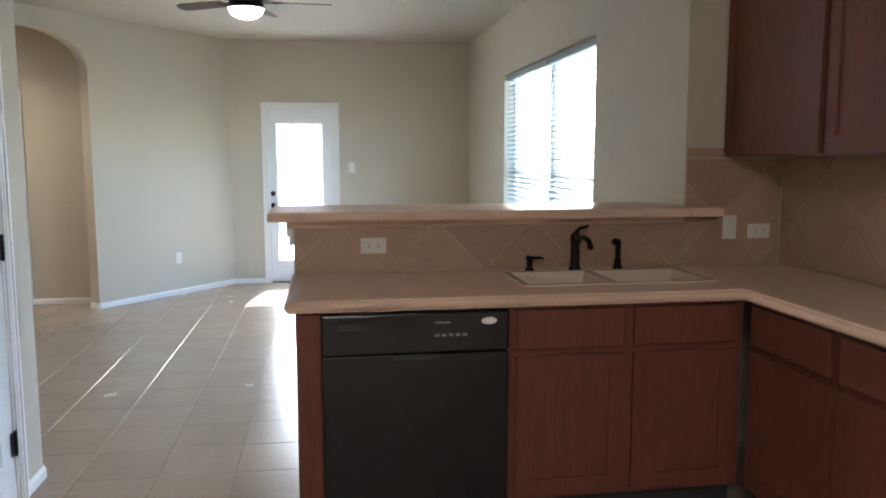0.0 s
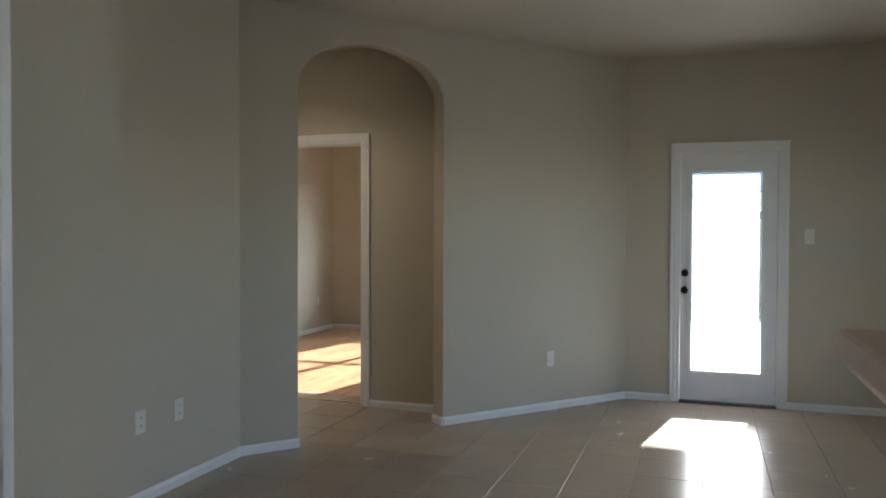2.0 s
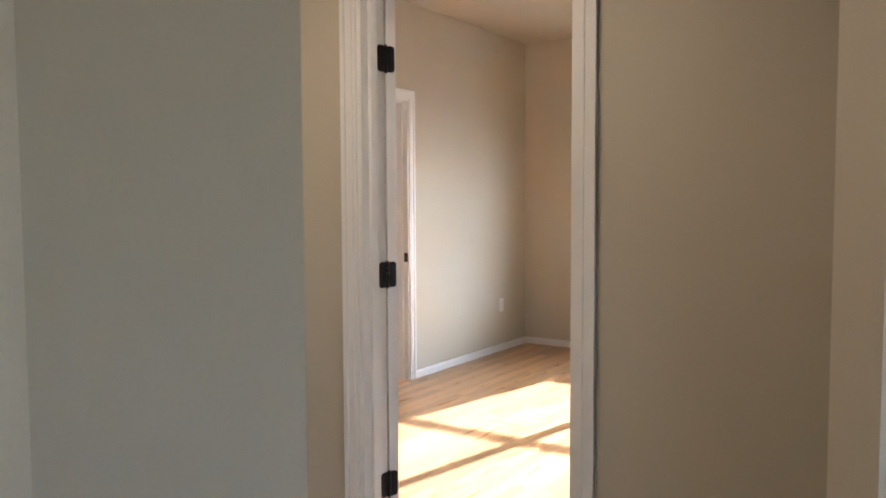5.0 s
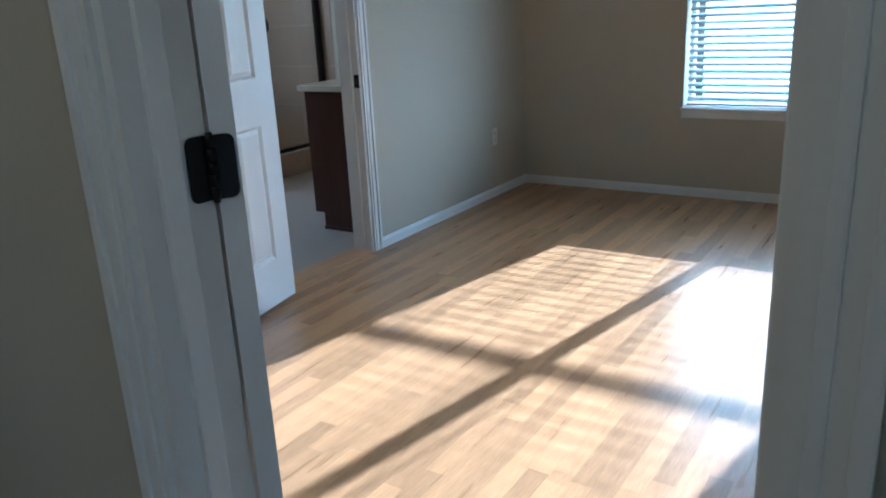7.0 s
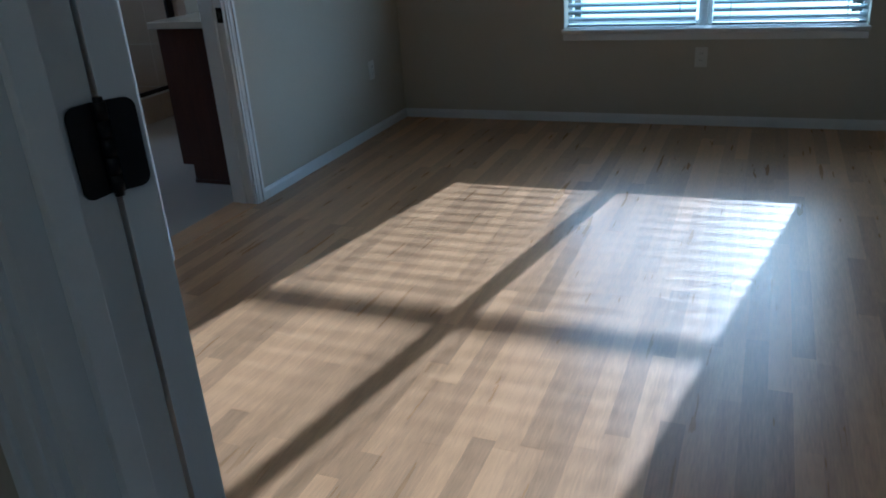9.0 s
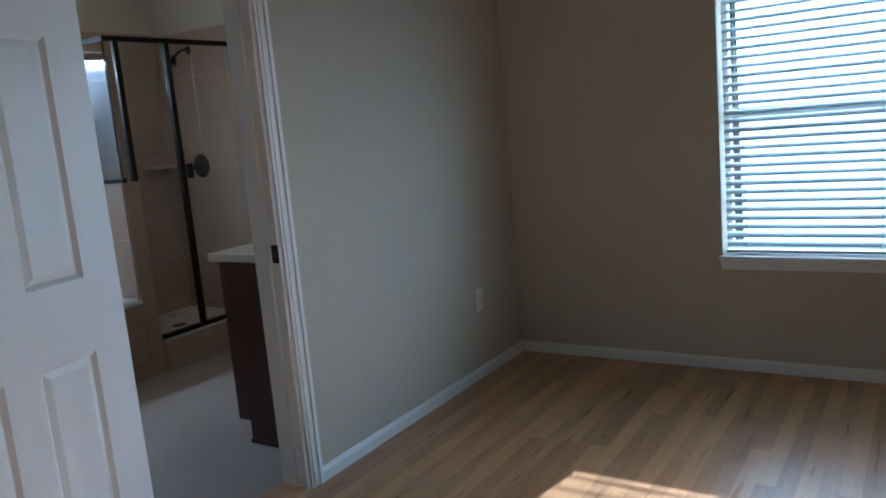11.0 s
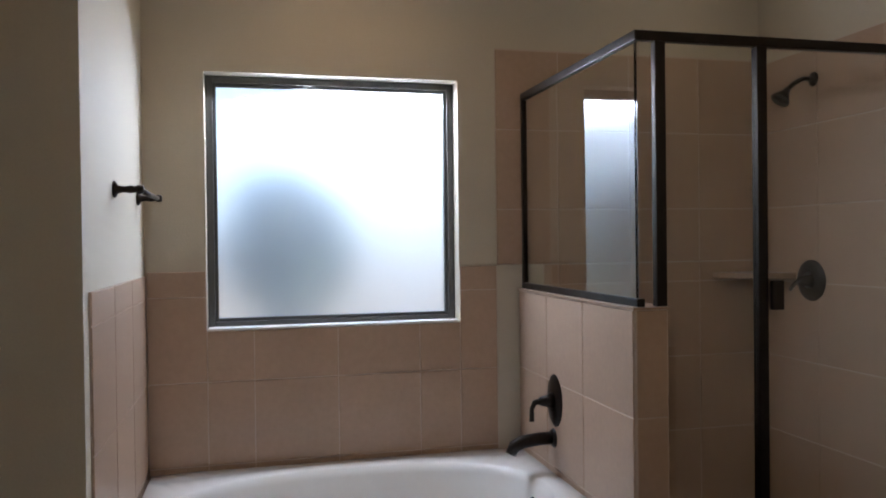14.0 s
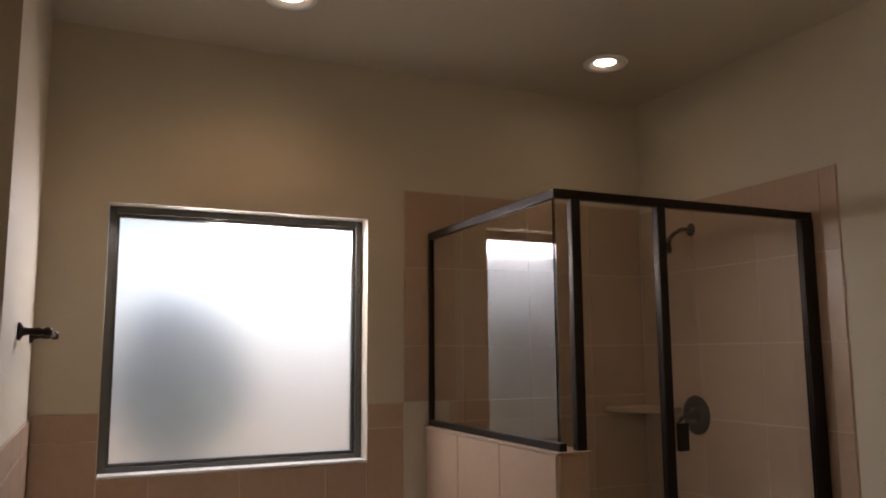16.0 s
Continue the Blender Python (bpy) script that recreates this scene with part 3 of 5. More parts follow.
# ---- windows and blinds ----
def blind(parent, m, width, low, high, tilt, gap=0.0):
    """Faux-wood blind in local x (width), y (depth), z; slats are parts."""
    head = bmesh.new()
    box(head, 0.004, width - 0.004, -0.028, 0.028, high - 0.05, high - 0.004, 0.004, m)
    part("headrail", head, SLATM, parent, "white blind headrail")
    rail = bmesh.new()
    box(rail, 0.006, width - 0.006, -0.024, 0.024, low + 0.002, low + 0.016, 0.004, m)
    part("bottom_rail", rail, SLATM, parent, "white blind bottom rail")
    sb = bmesh.new()
    bend = [(-0.025, -0.001), (-0.012, 0.002), (0.0, 0.003), (0.012, 0.002), (0.025, -0.001)]
    rows = [[sb.verts.new((x, y, z + dz)) for y, z in bend] for x in (0.008, width - 0.008) for dz in (0.0013, -0.0013)]
    for k in range(4):
        for a, b in ((0, 2), (1, 3)):
            sb.faces.new((rows[a][k], rows[a][k + 1], rows[b][k + 1], rows[b][k]))
    for a, b in ((0, 1), (2, 3)):
        for k in range(4):
            sb.faces.new((rows[a][k], rows[a][k + 1], rows[b][k + 1], rows[b][k]))
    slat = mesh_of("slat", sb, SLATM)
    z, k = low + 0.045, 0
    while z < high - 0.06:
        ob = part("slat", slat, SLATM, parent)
        ob.matrix_basis = Matrix.Translation(-parent.location) @ m @ Matrix.Translation((0, 0, z)) @ Matrix.Rotation(radians(tilt + 1.2 * math.sin(k * 2.1)), 4, "X")
        ob.matrix_parent_inverse = Matrix()
        z, k = z + 0.0415, k + 1
    for x in (0.1, width - 0.1) if width < 0.9 else (0.1, width / 2, width - 0.1):
        for y in (-0.026, 0.026):
            cb = bmesh.new()
            tube(cb, [m @ Vector((x, y, low + 0.01)), m @ Vector((x, y, high - 0.03))], 0.0011, 5)
            part("cord", cb, SLATM, parent)
    cb = bmesh.new()
    tube(cb, [m @ Vector((0.05, 0.03, high - 0.03)), m @ Vector((0.052, 0.035, high - 0.62))], 0.004, 6)
    part("tilt_wand", cb, SLATM, parent)


def sash_window(name, label, m, a, b, low, high, rail, frame_mat, depth=0.05, parent_at=(0, 0, 0)):
    """Single-hung unit between a and b in the local frame (y = outwards)."""
    w = thing(name, label, "window", at=parent_at, kind="structure")
    f = 0.026
    fb = bmesh.new()
    for x0, x1, z0, z1 in ((a, a + f, low, high), (b - f, b, low, high), (a + f, b - f, low, low + f), (a + f, b - f, high - f, high)):
        box(fb, x0, x1, 0, depth, z0, z1, 0.003, m)
    part("window_frame", fb, frame_mat, w)
    sb = bmesh.new()
    box(sb, a + f, b - f, 0.004, 0.03, rail - 0.024, rail + 0.024, 0.003, m)
    part("meeting_rail", sb, frame_mat, w)
    for z0, z1 in ((low + f, rail - 0.024), (rail + 0.024, high - f)):
        pb = bmesh.new()
        box(pb, a + f, b - f, 0.016, 0.021, z0, z1, 0, m)
        pane = part("pane", pb, PANE, w, "clear glass pane")
        pane.visible_shadow = False
    return w


def bedroom_window():
    m = Matrix.Translation((0, 15.515, 0))
    for a, b in ((-3.105, -2.3115), (-2.2865, -1.46)):
        sash_window("window_1", "white single-hung bedroom window in a painted recess", m, a, b, 0.568, 1.885, 1.232, VINYLF)
        bl = thing("window_blind", "white faux-wood blind lowered with open slats", "blind", "bedroom window blinds", in_world=True, at=((a + b) / 2, 15.455, 0.6))
        blind(bl, Matrix.Translation((a + (0.006 if a < -3 else 0.026), 15.453, 0)), b - a - 0.032, 0.572, 1.88, 22.5)
    structure("trim_mullion", boxes((-2.311, -2.287, 15.475, 15.565, 0.568, 1.885)), VINYLF, "white mullion between the twin windows", "trim")
    structure("trim_sill", boxes((-3.118, -1.447, 15.375, 15.513, 0.542, 0.566), bevel=0.006), TRIM, "white painted window sill", "trim")
    structure("trim_apron", boxes((-3.11, -1.455, 15.386, 15.3995, 0.500, 0.540), bevel=0.003), TRIM, "white painted window apron", "trim")


bedroom_window()


def living_window():
    m = Matrix.Translation((2.90, 0, 0)) @ Matrix(((0, 1, 0, 0), (1, 0, 0, 0), (0, 0, 1, 0), (0, 0, 0, 1)))
    for a, b in ((7.75, 8.965), (9.005, 10.22)):
        sash_window("window_2", "white single-hung living room window in a painted recess", m, a, b, 0.44, 2.18, 1.285, VINYLF)
        bl = thing("window_blind", "white faux-wood blind lowered with open slats", "blind", "living room window blinds", in_world=True, at=(2.85, (a + b) / 2, 0.5))
        blind(bl, Matrix.Translation((2.848, a + 0.006, 0)) @ Matrix(((0, 1, 0, 0), (1, 0, 0, 0), (0, 0, 1, 0), (0, 0, 0, 1))), b - a - 0.012, 0.452, 2.175, 12)
    structure("trim_mullion", boxes((2.88, 2.94, 8.965, 9.005, 0.44, 2.18)), VINYLF, "white mullion between the twin windows", "trim")
    structure("trim_sill", boxes((2.765, 2.898, 7.71, 10.26, 0.412, 0.438), bevel=0.006), TRIM, "white painted window sill", "trim")


living_window()


def bath_window():
    w = thing("window_3", "square frosted bathroom window in a dark metal frame", "window", at=(-7.2, 13.56, 1.0), kind="structure")
    f = bmesh.new()
    y0, y1, z0, z1, t = 13.074, 14.062, 1.001, 1.984, 0.026
    for a, b, c, e in ((y0, y0 + t, z0, z1), (y1 - t, y1, z0, z1), (y0 + t, y1 - t, z0, z0 + t), (y0 + t, y1 - t, z1 - t, z1)):
        box(f, -7.22, -7.165, a, b, c, e, 0.003)
    for a, b, c, e in ((y0 + t, y0 + t + 0.012, z0 + t, z1 - t), (y1 - t - 0.012, y1 - t, z0 + t, z1 - t), (y0 + t + 0.012, y1 - t - 0.012, z0 + t, z0 + t + 0.012), (y0 + t + 0.012, y1 - t - 0.012, z1 - t - 0.012, z1 - t)):
        box(f, -7.21, -7.178, a, b, c, e, 0.002)
    part("window_frame", f, METALW, w, "dark aluminium frame")
    pane = part("pane", boxes((-7.197, -7.192, y0 + t, y1 - t, z0 + t, z1 - t)), FROST, w, "frosted glass pane")
    pane.visible_shadow = False
    part("window_sill", boxes((-7.164, -7.088, 13.076, 14.060, 1.0005, 1.009), bevel=0.002), TRIM, w, "white sill edge")


bath_window()


# ---- wall plates ----
def plate(at, normal, kind="outlet", wide=False, label="almond duplex outlet on the wall"):
    n = Vector(normal).normalized()
    side = Vector((0, 0, 1)).cross(n)
    m = Matrix.Translation(at) @ Matrix(((side.x, n.x, 0, 0), (side.y, n.y, 0, 0), (0, 0, 1, 0), (0, 0, 0, 1))) @ (Matrix.Rotation(radians(90), 4, "Y") if wide else Matrix())
    t = thing("wall_outlet" if kind == "outlet" else "light_switch", label, kind if kind == "outlet" else "switch", at=at)
    inv = Matrix.Translation(-Vector(at))
    bm = bmesh.new()
    box(bm, -0.035, 0.035, 0.0, 0.006, -0.057, 0.057, 0.003, inv @ m)
    part("plate", bm, PLATE, t)
    if kind == "outlet":
        for z in (-0.02, 0.02):
            rb = bmesh.new()
            box(rb, -0.017, 0.017, 0.005, 0.0085, z - 0.014, z + 0.014, 0.002, inv @ m)
            socket = part("socket", rb, PLATE, t)
            hb = bmesh.new()
            for x in (-0.006, 0.006):
                box(hb, x - 0.0012, x + 0.0012, 0.008, 0.009, z - 0.004, z + 0.006, 0, inv @ m)
            part("slot", hb, RECESS_DARK, socket)
    else:
        rb = bmesh.new()
        box(rb, -0.006, 0.006, 0.005, 0.016, -0.012, 0.010, 0.002, inv @ m)
        part("toggle", rb, PLATE, t)
    return t


NA = Vector((AD.y, -AD.x, 0))
plate((-1.9, 8.739, 0.40), (1, 0, 0), label="blank almond cable plate beside an outlet")
plate((-1.9, 9.03, 0.40), (1, 0, 0), label="almond duplex outlet beside a cable plate")
plate((-0.397, AY(-0.397), 0.385), NA, label="almond duplex outlet on the angled wall")
plate((1.44, 12.02, 1.31), (0, -1, 0), "switch", label="almond light switch beside the garden door")
plate((-4.215, 14.952, 0.40), (1, 0, 0), label="almond outlet near the bedroom corner")
plate((-2.30, 15.40, 0.40), (0, -1, 0), label="almond outlet under the bedroom window")


# ---- ceiling fan ----
def ceiling_fan():
    x, y, top = 0.552, 9.40, H
    f = thing("ceiling_fan", "dark ceiling fan with five blades and a lit bowl", "ceiling fan", at=(x, y, top))
    o = Matrix()
    part("canopy", lathe(bmesh.new(), [(0, 0), (0.07, 0), (0.068, -0.02), (0.03, -0.045), (0.03, -0.05), (0, -0.05)], o), BRONZE, f)
    part("motor_housing", lathe(bmesh.new(), [(0, -0.045), (0.06, -0.045), (0.11, -0.06), (0.135, -0.09), (0.135, -0.112), (0.12, -0.126), (0.075, -0.132), (0, -0.132)], o, 32), BRONZE, f)
    part("light_collar", lathe(bmesh.new(), [(0, -0.131), (0.1, -0.131), (0.142, -0.137), (0.145, -0.146), (0.138, -0.149), (0, -0.149)], o, 32), BRONZE, f)
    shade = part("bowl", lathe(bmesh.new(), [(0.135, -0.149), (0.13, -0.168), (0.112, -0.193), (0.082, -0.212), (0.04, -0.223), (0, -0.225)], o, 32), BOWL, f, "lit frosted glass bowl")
    part("finial", lathe(bmesh.new(), [(0.014, -0.222), (0.012, -0.232), (0.006, -0.238), (0.007, -0.243), (0, -0.248)], o, 12), BRONZE, f)
    bb, ib = bmesh.new(), bmesh.new()
    outline = [(0.20, -0.052), (0.23, -0.06), (0.45, -0.066), (0.60, -0.066), (0.645, -0.05), (0.66, -0.02), (0.66, 0.02), (0.645, 0.05), (0.60, 0.066), (0.45, 0.066), (0.23, 0.06), (0.20, 0.052)]
    lo, hi = [bb.verts.new((px, py, 0.0)) for px, py in outline], [bb.verts.new((px, py, 0.006)) for px, py in outline]
    bb.faces.new(lo[::-1]), bb.faces.new(hi)
    for k in range(len(outline)):
        bb.faces.new((lo[k], lo[(k + 1) % len(outline)], hi[(k + 1) % len(outline)], hi[k]))
    bmesh.ops.transform(bb, matrix=Matrix.Rotation(radians(11), 4, "X"), verts=bb.verts)
    box(ib, 0.10, 0.16, -0.012, 0.012, -0.008, 0.0, 0.002)
    box(ib, 0.15, 0.27, -0.028, 0.028, -0.006, -0.001, 0.002, Matrix.Rotation(radians(11), 4, "X"))
    blade, iron = mesh_of("blade", bb, BLADE), mesh_of("blade_iron", ib, BRONZE)
    for k in range(5):
        turn = Matrix.Translation((0, 0, -0.095)) @ Matrix.Rotation(radians(4 + 72 * k), 4, "Z")
        b = part("blade", blade, BLADE, f)
        b.matrix_basis, b.matrix_parent_inverse = turn, Matrix()
        i = part("blade_iron", iron, BRONZE, b)
        i.matrix_basis, i.matrix_parent_inverse = Matrix(), Matrix()


ceiling_fan()


def downlight(at, label):
    d = thing("downlight", label, "light", "recessed downlights", at=at)
    part("trim_ring", lathe(bmesh.new(), [(0.046, -0.001), (0.090, -0.001), (0.094, -0.006), (0.088, -0.014), (0.070, -0.013), (0.047, -0.003)], Matrix(), 28), TRIM, d, "pale metal trim ring")
    part("lens", lathe(bmesh.new(), [(0, -0.006), (0.036, -0.005), (0.0455, -0.0015), (0.0, -0.0005)], Matrix(), 24), LENS, d, "glowing warm bulb face")


downlight((-6.64, 14.96, BH), "lit recessed downlight over the shower")
downlight((-6.56, 13.60, BH), "lit recessed downlight over the bathtub")
downlight((-2.25, 9.95, H), "lit recessed downlight in the vestibule")


# fill light added out of view to brighten the kitchen; no such fixture is known
def kitchen_fill_light():
    d = thing("kitchen_fill", "unseen box light added on the kitchen ceiling to brighten the room", "light", at=(0.85, 1.9, H))
    part("frame", boxes((-0.62, 0.62, -0.22, 0.22, -0.03, -0.001), bevel=0.006), TRIM, d, "white frame of the added kitchen light")
    part("diffuser", boxes((-0.59, 0.59, -0.19, 0.19, -0.085, -0.031), bevel=0.02), FILL_GLOW, d, "glowing face of the added kitchen fill light")


def vanity_light():
    d = thing("vanity_light", "dark bar light with round lit globes over the vanity", "light", at=(-4.336, 14.5, 2.0))
    part("backplate", boxes((-0.03, -0.001, -0.35, 0.35, -0.05, 0.05), bevel=0.006), BRONZE, d)
    for y in (-0.24, 0.0, 0.24):
        g = part("globe", lathe(bmesh.new(), [(0, -0.06), (0.03, -0.052), (0.052, -0.03), (0.06, 0), (0.052, 0.03), (0.03, 0.052), (0, 0.06)], Matrix.Translation((-0.11, y, 0)), 20), GLOBE, d, "glowing warm globe")
        part("socket", tube(bmesh.new(), [(-0.03, y, 0), (-0.055, y, 0)], 0.02), BRONZE, d)


kitchen_fill_light()
vanity_light()


# ---- tile pieces ----
def clip(poly, inside, cross):
    out = []
    for k, p in enumerate(poly):
        q = poly[(k + 1) % len(poly)]
        if inside(p):
            out.append(p)
        if inside(p) != inside(q):
            out.append(cross(p, q))
    return out


def clip_rect(poly, u0, u1, v0, v1):
    for axis, value, sign in ((0, u0, 1), (0, u1, -1), (1, v0, 1), (1, v1, -1)):
        if not poly:
            return poly

        def cross(p, q):
            t = (value - p[axis]) / (q[axis] - p[axis])
            return (p[0] + t * (q[0] - p[0]), p[1] + t * (q[1] - p[1]))

        poly = clip(poly, lambda p: sign * (p[axis] - value) >= 0, cross)
    return poly


def tile_bm(poly, m, thick, lip=0.0012):
    """A flat tile with eased edges; poly in local (u, v), out along w."""
    bm = bmesh.new()
    c = (sum(p[0] for p in poly) / len(poly), sum(p[1] for p in poly) / len(poly))
    rings = []
    for w, shrink in ((0.0, 0.0), (thick - lip, 0.0), (thick, lip * 1.2)):
        ring = []
        for u, v in poly:
            d = math.hypot(u - c[0], v - c[1]) or 1
            ring.append(bm.verts.new(m @ Vector((u - (u - c[0]) / d * shrink, v - (v - c[1]) / d * shrink, w))))
        rings.append(ring)
    for a, b in zip(rings, rings[1:]):
        for k in range(len(poly)):
            bm.faces.new((a[k], a[(k + 1) % len(poly)], b[(k + 1) % len(poly)], b[k]))
    bm.faces.new(rings[2])
    return bm


def area(poly):
    return abs(sum(p[0] * q[1] - q[0] * p[1] for p, q in zip(poly, poly[1:] + poly[:1]))) / 2


def frame_m(origin, u, v):
    u, v = Vector(u), Vector(v)
    w = u.cross(v)
    return Matrix.Translation(origin) @ Matrix(((u.x, v.x, w.x, 0), (u.y, v.y, w.y, 0), (u.z, v.z, w.z, 0), (0, 0, 0, 1)))


def tiled(name, label, m, rect, us, vs, material, grout, thick=0.007, gap=0.0045, skip=None):
    """A field of rectangular tiles between the given joint lines over a bed of grout."""
    u0, u1, v0, v1 = rect
    parent = thing(name, label, "tile", kind="structure")
    cut = [(u0, u1, v0, v1)] if not skip else [(u0, skip[0], v0, v1), (skip[1], u1, v0, v1), (skip[0], skip[1], v0, skip[2])]
    bed = bmesh.new()
    for a, b, c, d in cut:
        box(bed, a, b, c, d, 0.0, thick * 0.62, 0, m)
    part("grout", bed, grout, parent, "pale grout bed")
    us, vs = sorted({u0, u1, *[u for u in us if u0 < u < u1]}), sorted({v0, v1, *[v for v in vs if v0 < v < v1]})
    for a, b in zip(us, us[1:]):
        for c, d in zip(vs, vs[1:]):
            top = d
            if skip and skip[0] - 0.01 < (a + b) / 2 < skip[1] + 0.01:
                if c >= skip[2] - 0.005:
                    continue
                top = min(d, skip[2])
            if b - a < 0.012 or top - c < 0.012:
                continue
            g = gap / 2
            part("tile", tile_bm([(a + g, c + g), (b - g, c + g), (b - g, top - g), (a + g, top - g)], m, thick), material, parent)
    return parent


def diamonds(name, label, m, rect, side, u_at, v_at, material, grout, thick=0.007):
    u0, u1, v0, v1 = rect
    parent = thing(name, label, "tile", kind="structure")
    bed = bmesh.new()
    box(bed, u0, u1, v0, v1, 0.0, thick * 0.62, 0, m)
    part("grout", bed, grout, parent, "pale grout bed")
    h = side / math.sqrt(2)
    for i in range(-12, 13):
        for j in range(-8, 9):
            cu, cv = u_at + i * h, v_at + j * h
            if (i + j) % 2:
                continue
            r = h - 0.0028
            poly = clip_rect([(cu - r, cv), (cu, cv - r), (cu + r, cv), (cu, cv + r)], u0 + 0.001, u1 - 0.001, v0 + 0.001, v1 - 0.001)
            if len(poly) > 2 and area(poly) > 0.0006:
                part("tile", tile_bm(poly, m, thick), material, parent)
    return parent


# ---- kitchen ----
CY, CX = 5.84, 2.76


def shaker(parent, m, w, h, material, name="door", drawer=False):
    """A framed cabinet front in local x, z; y is outwards."""
    f = 0.058 if not drawer else 0.0
    if drawer:
        bm = bmesh.new()
        box(bm, 0, w, 0, 0.019, 0, h, 0.004, m)
        return part(name, bm, material, parent)
    bm = cells([0, f, w - f, w], [0, 0.019], [0, f, h - f, h], lambda x, y, z: not (f < x < w - f and f < z < h - f))
    bmesh.ops.bevel(bm, geom=[e for e in bm.edges if e.is_boundary is False and e.calc_face_angle(0) > 1], offset=0.0025, segments=1, affect="EDGES")
    bmesh.ops.transform(bm, matrix=m, verts=bm.verts)
    d = part(name, bm, material, parent)
    pb = bmesh.new()
    box(pb, f, w - f, 0.003, 0.011, f, h - f, 0, m)
    part("panel", pb, material, d)
    return d


def kitchen():
    # carcasses along the peninsula: end panel, sink base, corner
    e = thing("end_panel", "cherry-stained end panel of the peninsula", "cabinet", at=(1.05, 6.1, 0))
    part("panel", boxes((-0.04, 0.05, CY - 6.1 + 0.012, 0.385, 0, 0.868), bevel=0.003), CHERRY, e)
    s = thing("base_cabinet", "cherry-stained sink base cabinet with two doors", "cabinet", "kitchen base cabinets", at=(2.3, 6.1, 0))
    x0, x1 = 1.805, CX
    part("body", boxes((x0 - 2.3, x1 - 2.3, CY + 0.02 - 6.1, 0.385, 0.1, 0.868)), CHERRY, s)
    # recess shade is put into the colour: near-black instead of the cabinet's cherry
    part("toe_kick", boxes((x0 - 2.3, x1 - 2.3, CY + 0.08 - 6.1, CY + 0.1 - 6.1, 0.0, 0.1)), RECESS_DARK, s, "toe kick coloured near-black for the shade of its recess")
    front = Matrix.Translation((0, CY + 0.019, 0)) @ Matrix.Diagonal((1, -1, 1, 1))
    for a, b in ((1.835, 2.262), (2.302, 2.722)):
        shaker(s, Matrix.Translation((a - 2.3, -6.1, 0.70)) @ front, b - a, 0.152, CHERRY, "drawer_front", True)
        shaker(s, Matrix.Translation((a - 2.3, -6.1, 0.125)) @ front, b - a, 0.548, CHERRY)
    # right-hand run
    side = Matrix.Translation((CX + 0.019, 0, 0)) @ Matrix(((0, -1, 0, 0), (1, 0, 0, 0), (0, 0, 1, 0), (0, 0, 0, 1)))
    for a, b in ((5.30, 5.82), (4.66, 5.29), (3.4, 4.65)):
        c = thing("base_cabinet", "cherry-stained base cabinet with a drawer over a door", "cabinet", "kitchen base cabinets", at=(3.0, (a + b) / 2, 0))
        part("body", boxes((CX + 0.02, 3.298, a, b, 0.1, 0.868)), CHERRY, c).location = (-3.0, -(a + b) / 2, 0)
        # here too the toe recess's shade is painted on
        part("toe_kick", boxes((CX + 0.08, CX + 0.1, a, b, 0.0, 0.1)), RECESS_DARK, c, "toe kick coloured near-black for the shade of its recess").location = (-3.0, -(a + b) / 2, 0)
        for drawer, z, h in ((True, 0.70, 0.152), (False, 0.125, 0.548)):
            shaker(c, Matrix.Translation((-3.0, -(a + b) / 2, 0)) @ Matrix.Translation((0, a + 0.02, z)) @ side, b - a - 0.04, h, CHERRY, "drawer_front" if drawer else "door", drawer)
    # dishwasher
    d = thing("dishwasher", "glossy black built-in dishwasher under the counter", "dishwasher", at=(1.45, CY, 0))
    a, b = 1.102 - 1.45, 1.797 - 1.45
    part("tub_body", boxes((a, b, 0.03, 0.5, 0.1, 0.865)), BLACKG, d)
    part("door", boxes((a, b, -0.022, 0.028, 0.115, 0.706), bevel=0.006), BLACKG, d, "glossy black door")
    control = part("control_panel", boxes((a, b, -0.030, 0.028, 0.712, 0.862), bevel=0.010), BLACKG, d, "black control panel")
    # no pocket is cut; this dark strip paints its shade
    part("handle_shade", boxes((-0.09, 0.09, -0.0235, -0.019, 0.688, 0.7055), bevel=0.002), RECESS_DARK, d, "dark strip for the shade of a pocket handle")
    part("vent", boxes((a + 0.06, a + 0.19, -0.0325, -0.029, 0.805, 0.828), bevel=0.001), RECESS_DARK, control, "dark vent slot")
    for k in range(5):
        part("button", boxes((0.065 + k * 0.026, 0.083 + k * 0.026, -0.0335, -0.029, 0.772, 0.782), bevel=0.001), GREYP, control, "small grey button")
    part("print_bar", boxes((0.065, 0.125, -0.0325, -0.0295, 0.822, 0.827)), GREYP, control, "faint grey print")
    # small flat white oval near the panel's upper right corner
    part("white_oval", lathe(bmesh.new(), [(0, 0.002), (0.018, 0.002), (0.02, 0)], Matrix.Translation((0.27, -0.030, 0.826)) @ Matrix.Rotation(radians(90), 4, "X") @ Matrix.Diagonal((1.5, 0.7, 1, 1)), 20), WHITEP, control, "small white oval on the control panel")
    part("kick_plate", boxes((a, b, 0.05, 0.06, 0.0, 0.1)), RECESS_DARK, d)

    # countertop with the hole for the sink
    hx0, hx1, hy0, hy1 = 1.92, 2.70, 6.02, 6.36
    w = thing("countertop", "pinkish beige laminate countertop with a moulded edge", "countertop", at=(2.0, 6.1, 0.9))
    xs, ys = [0.985, hx0, hx1, CX - 0.02, 3.299], [3.4, CY - 0.025, hy0, hy1, 6.489]
    bm = cells(xs, ys, [0.872, 0.915], lambda x, y, z: (y > CY - 0.025 or x > CX - 0.02) and not (hx0 < x < hx1 and hy0 < y < hy1))
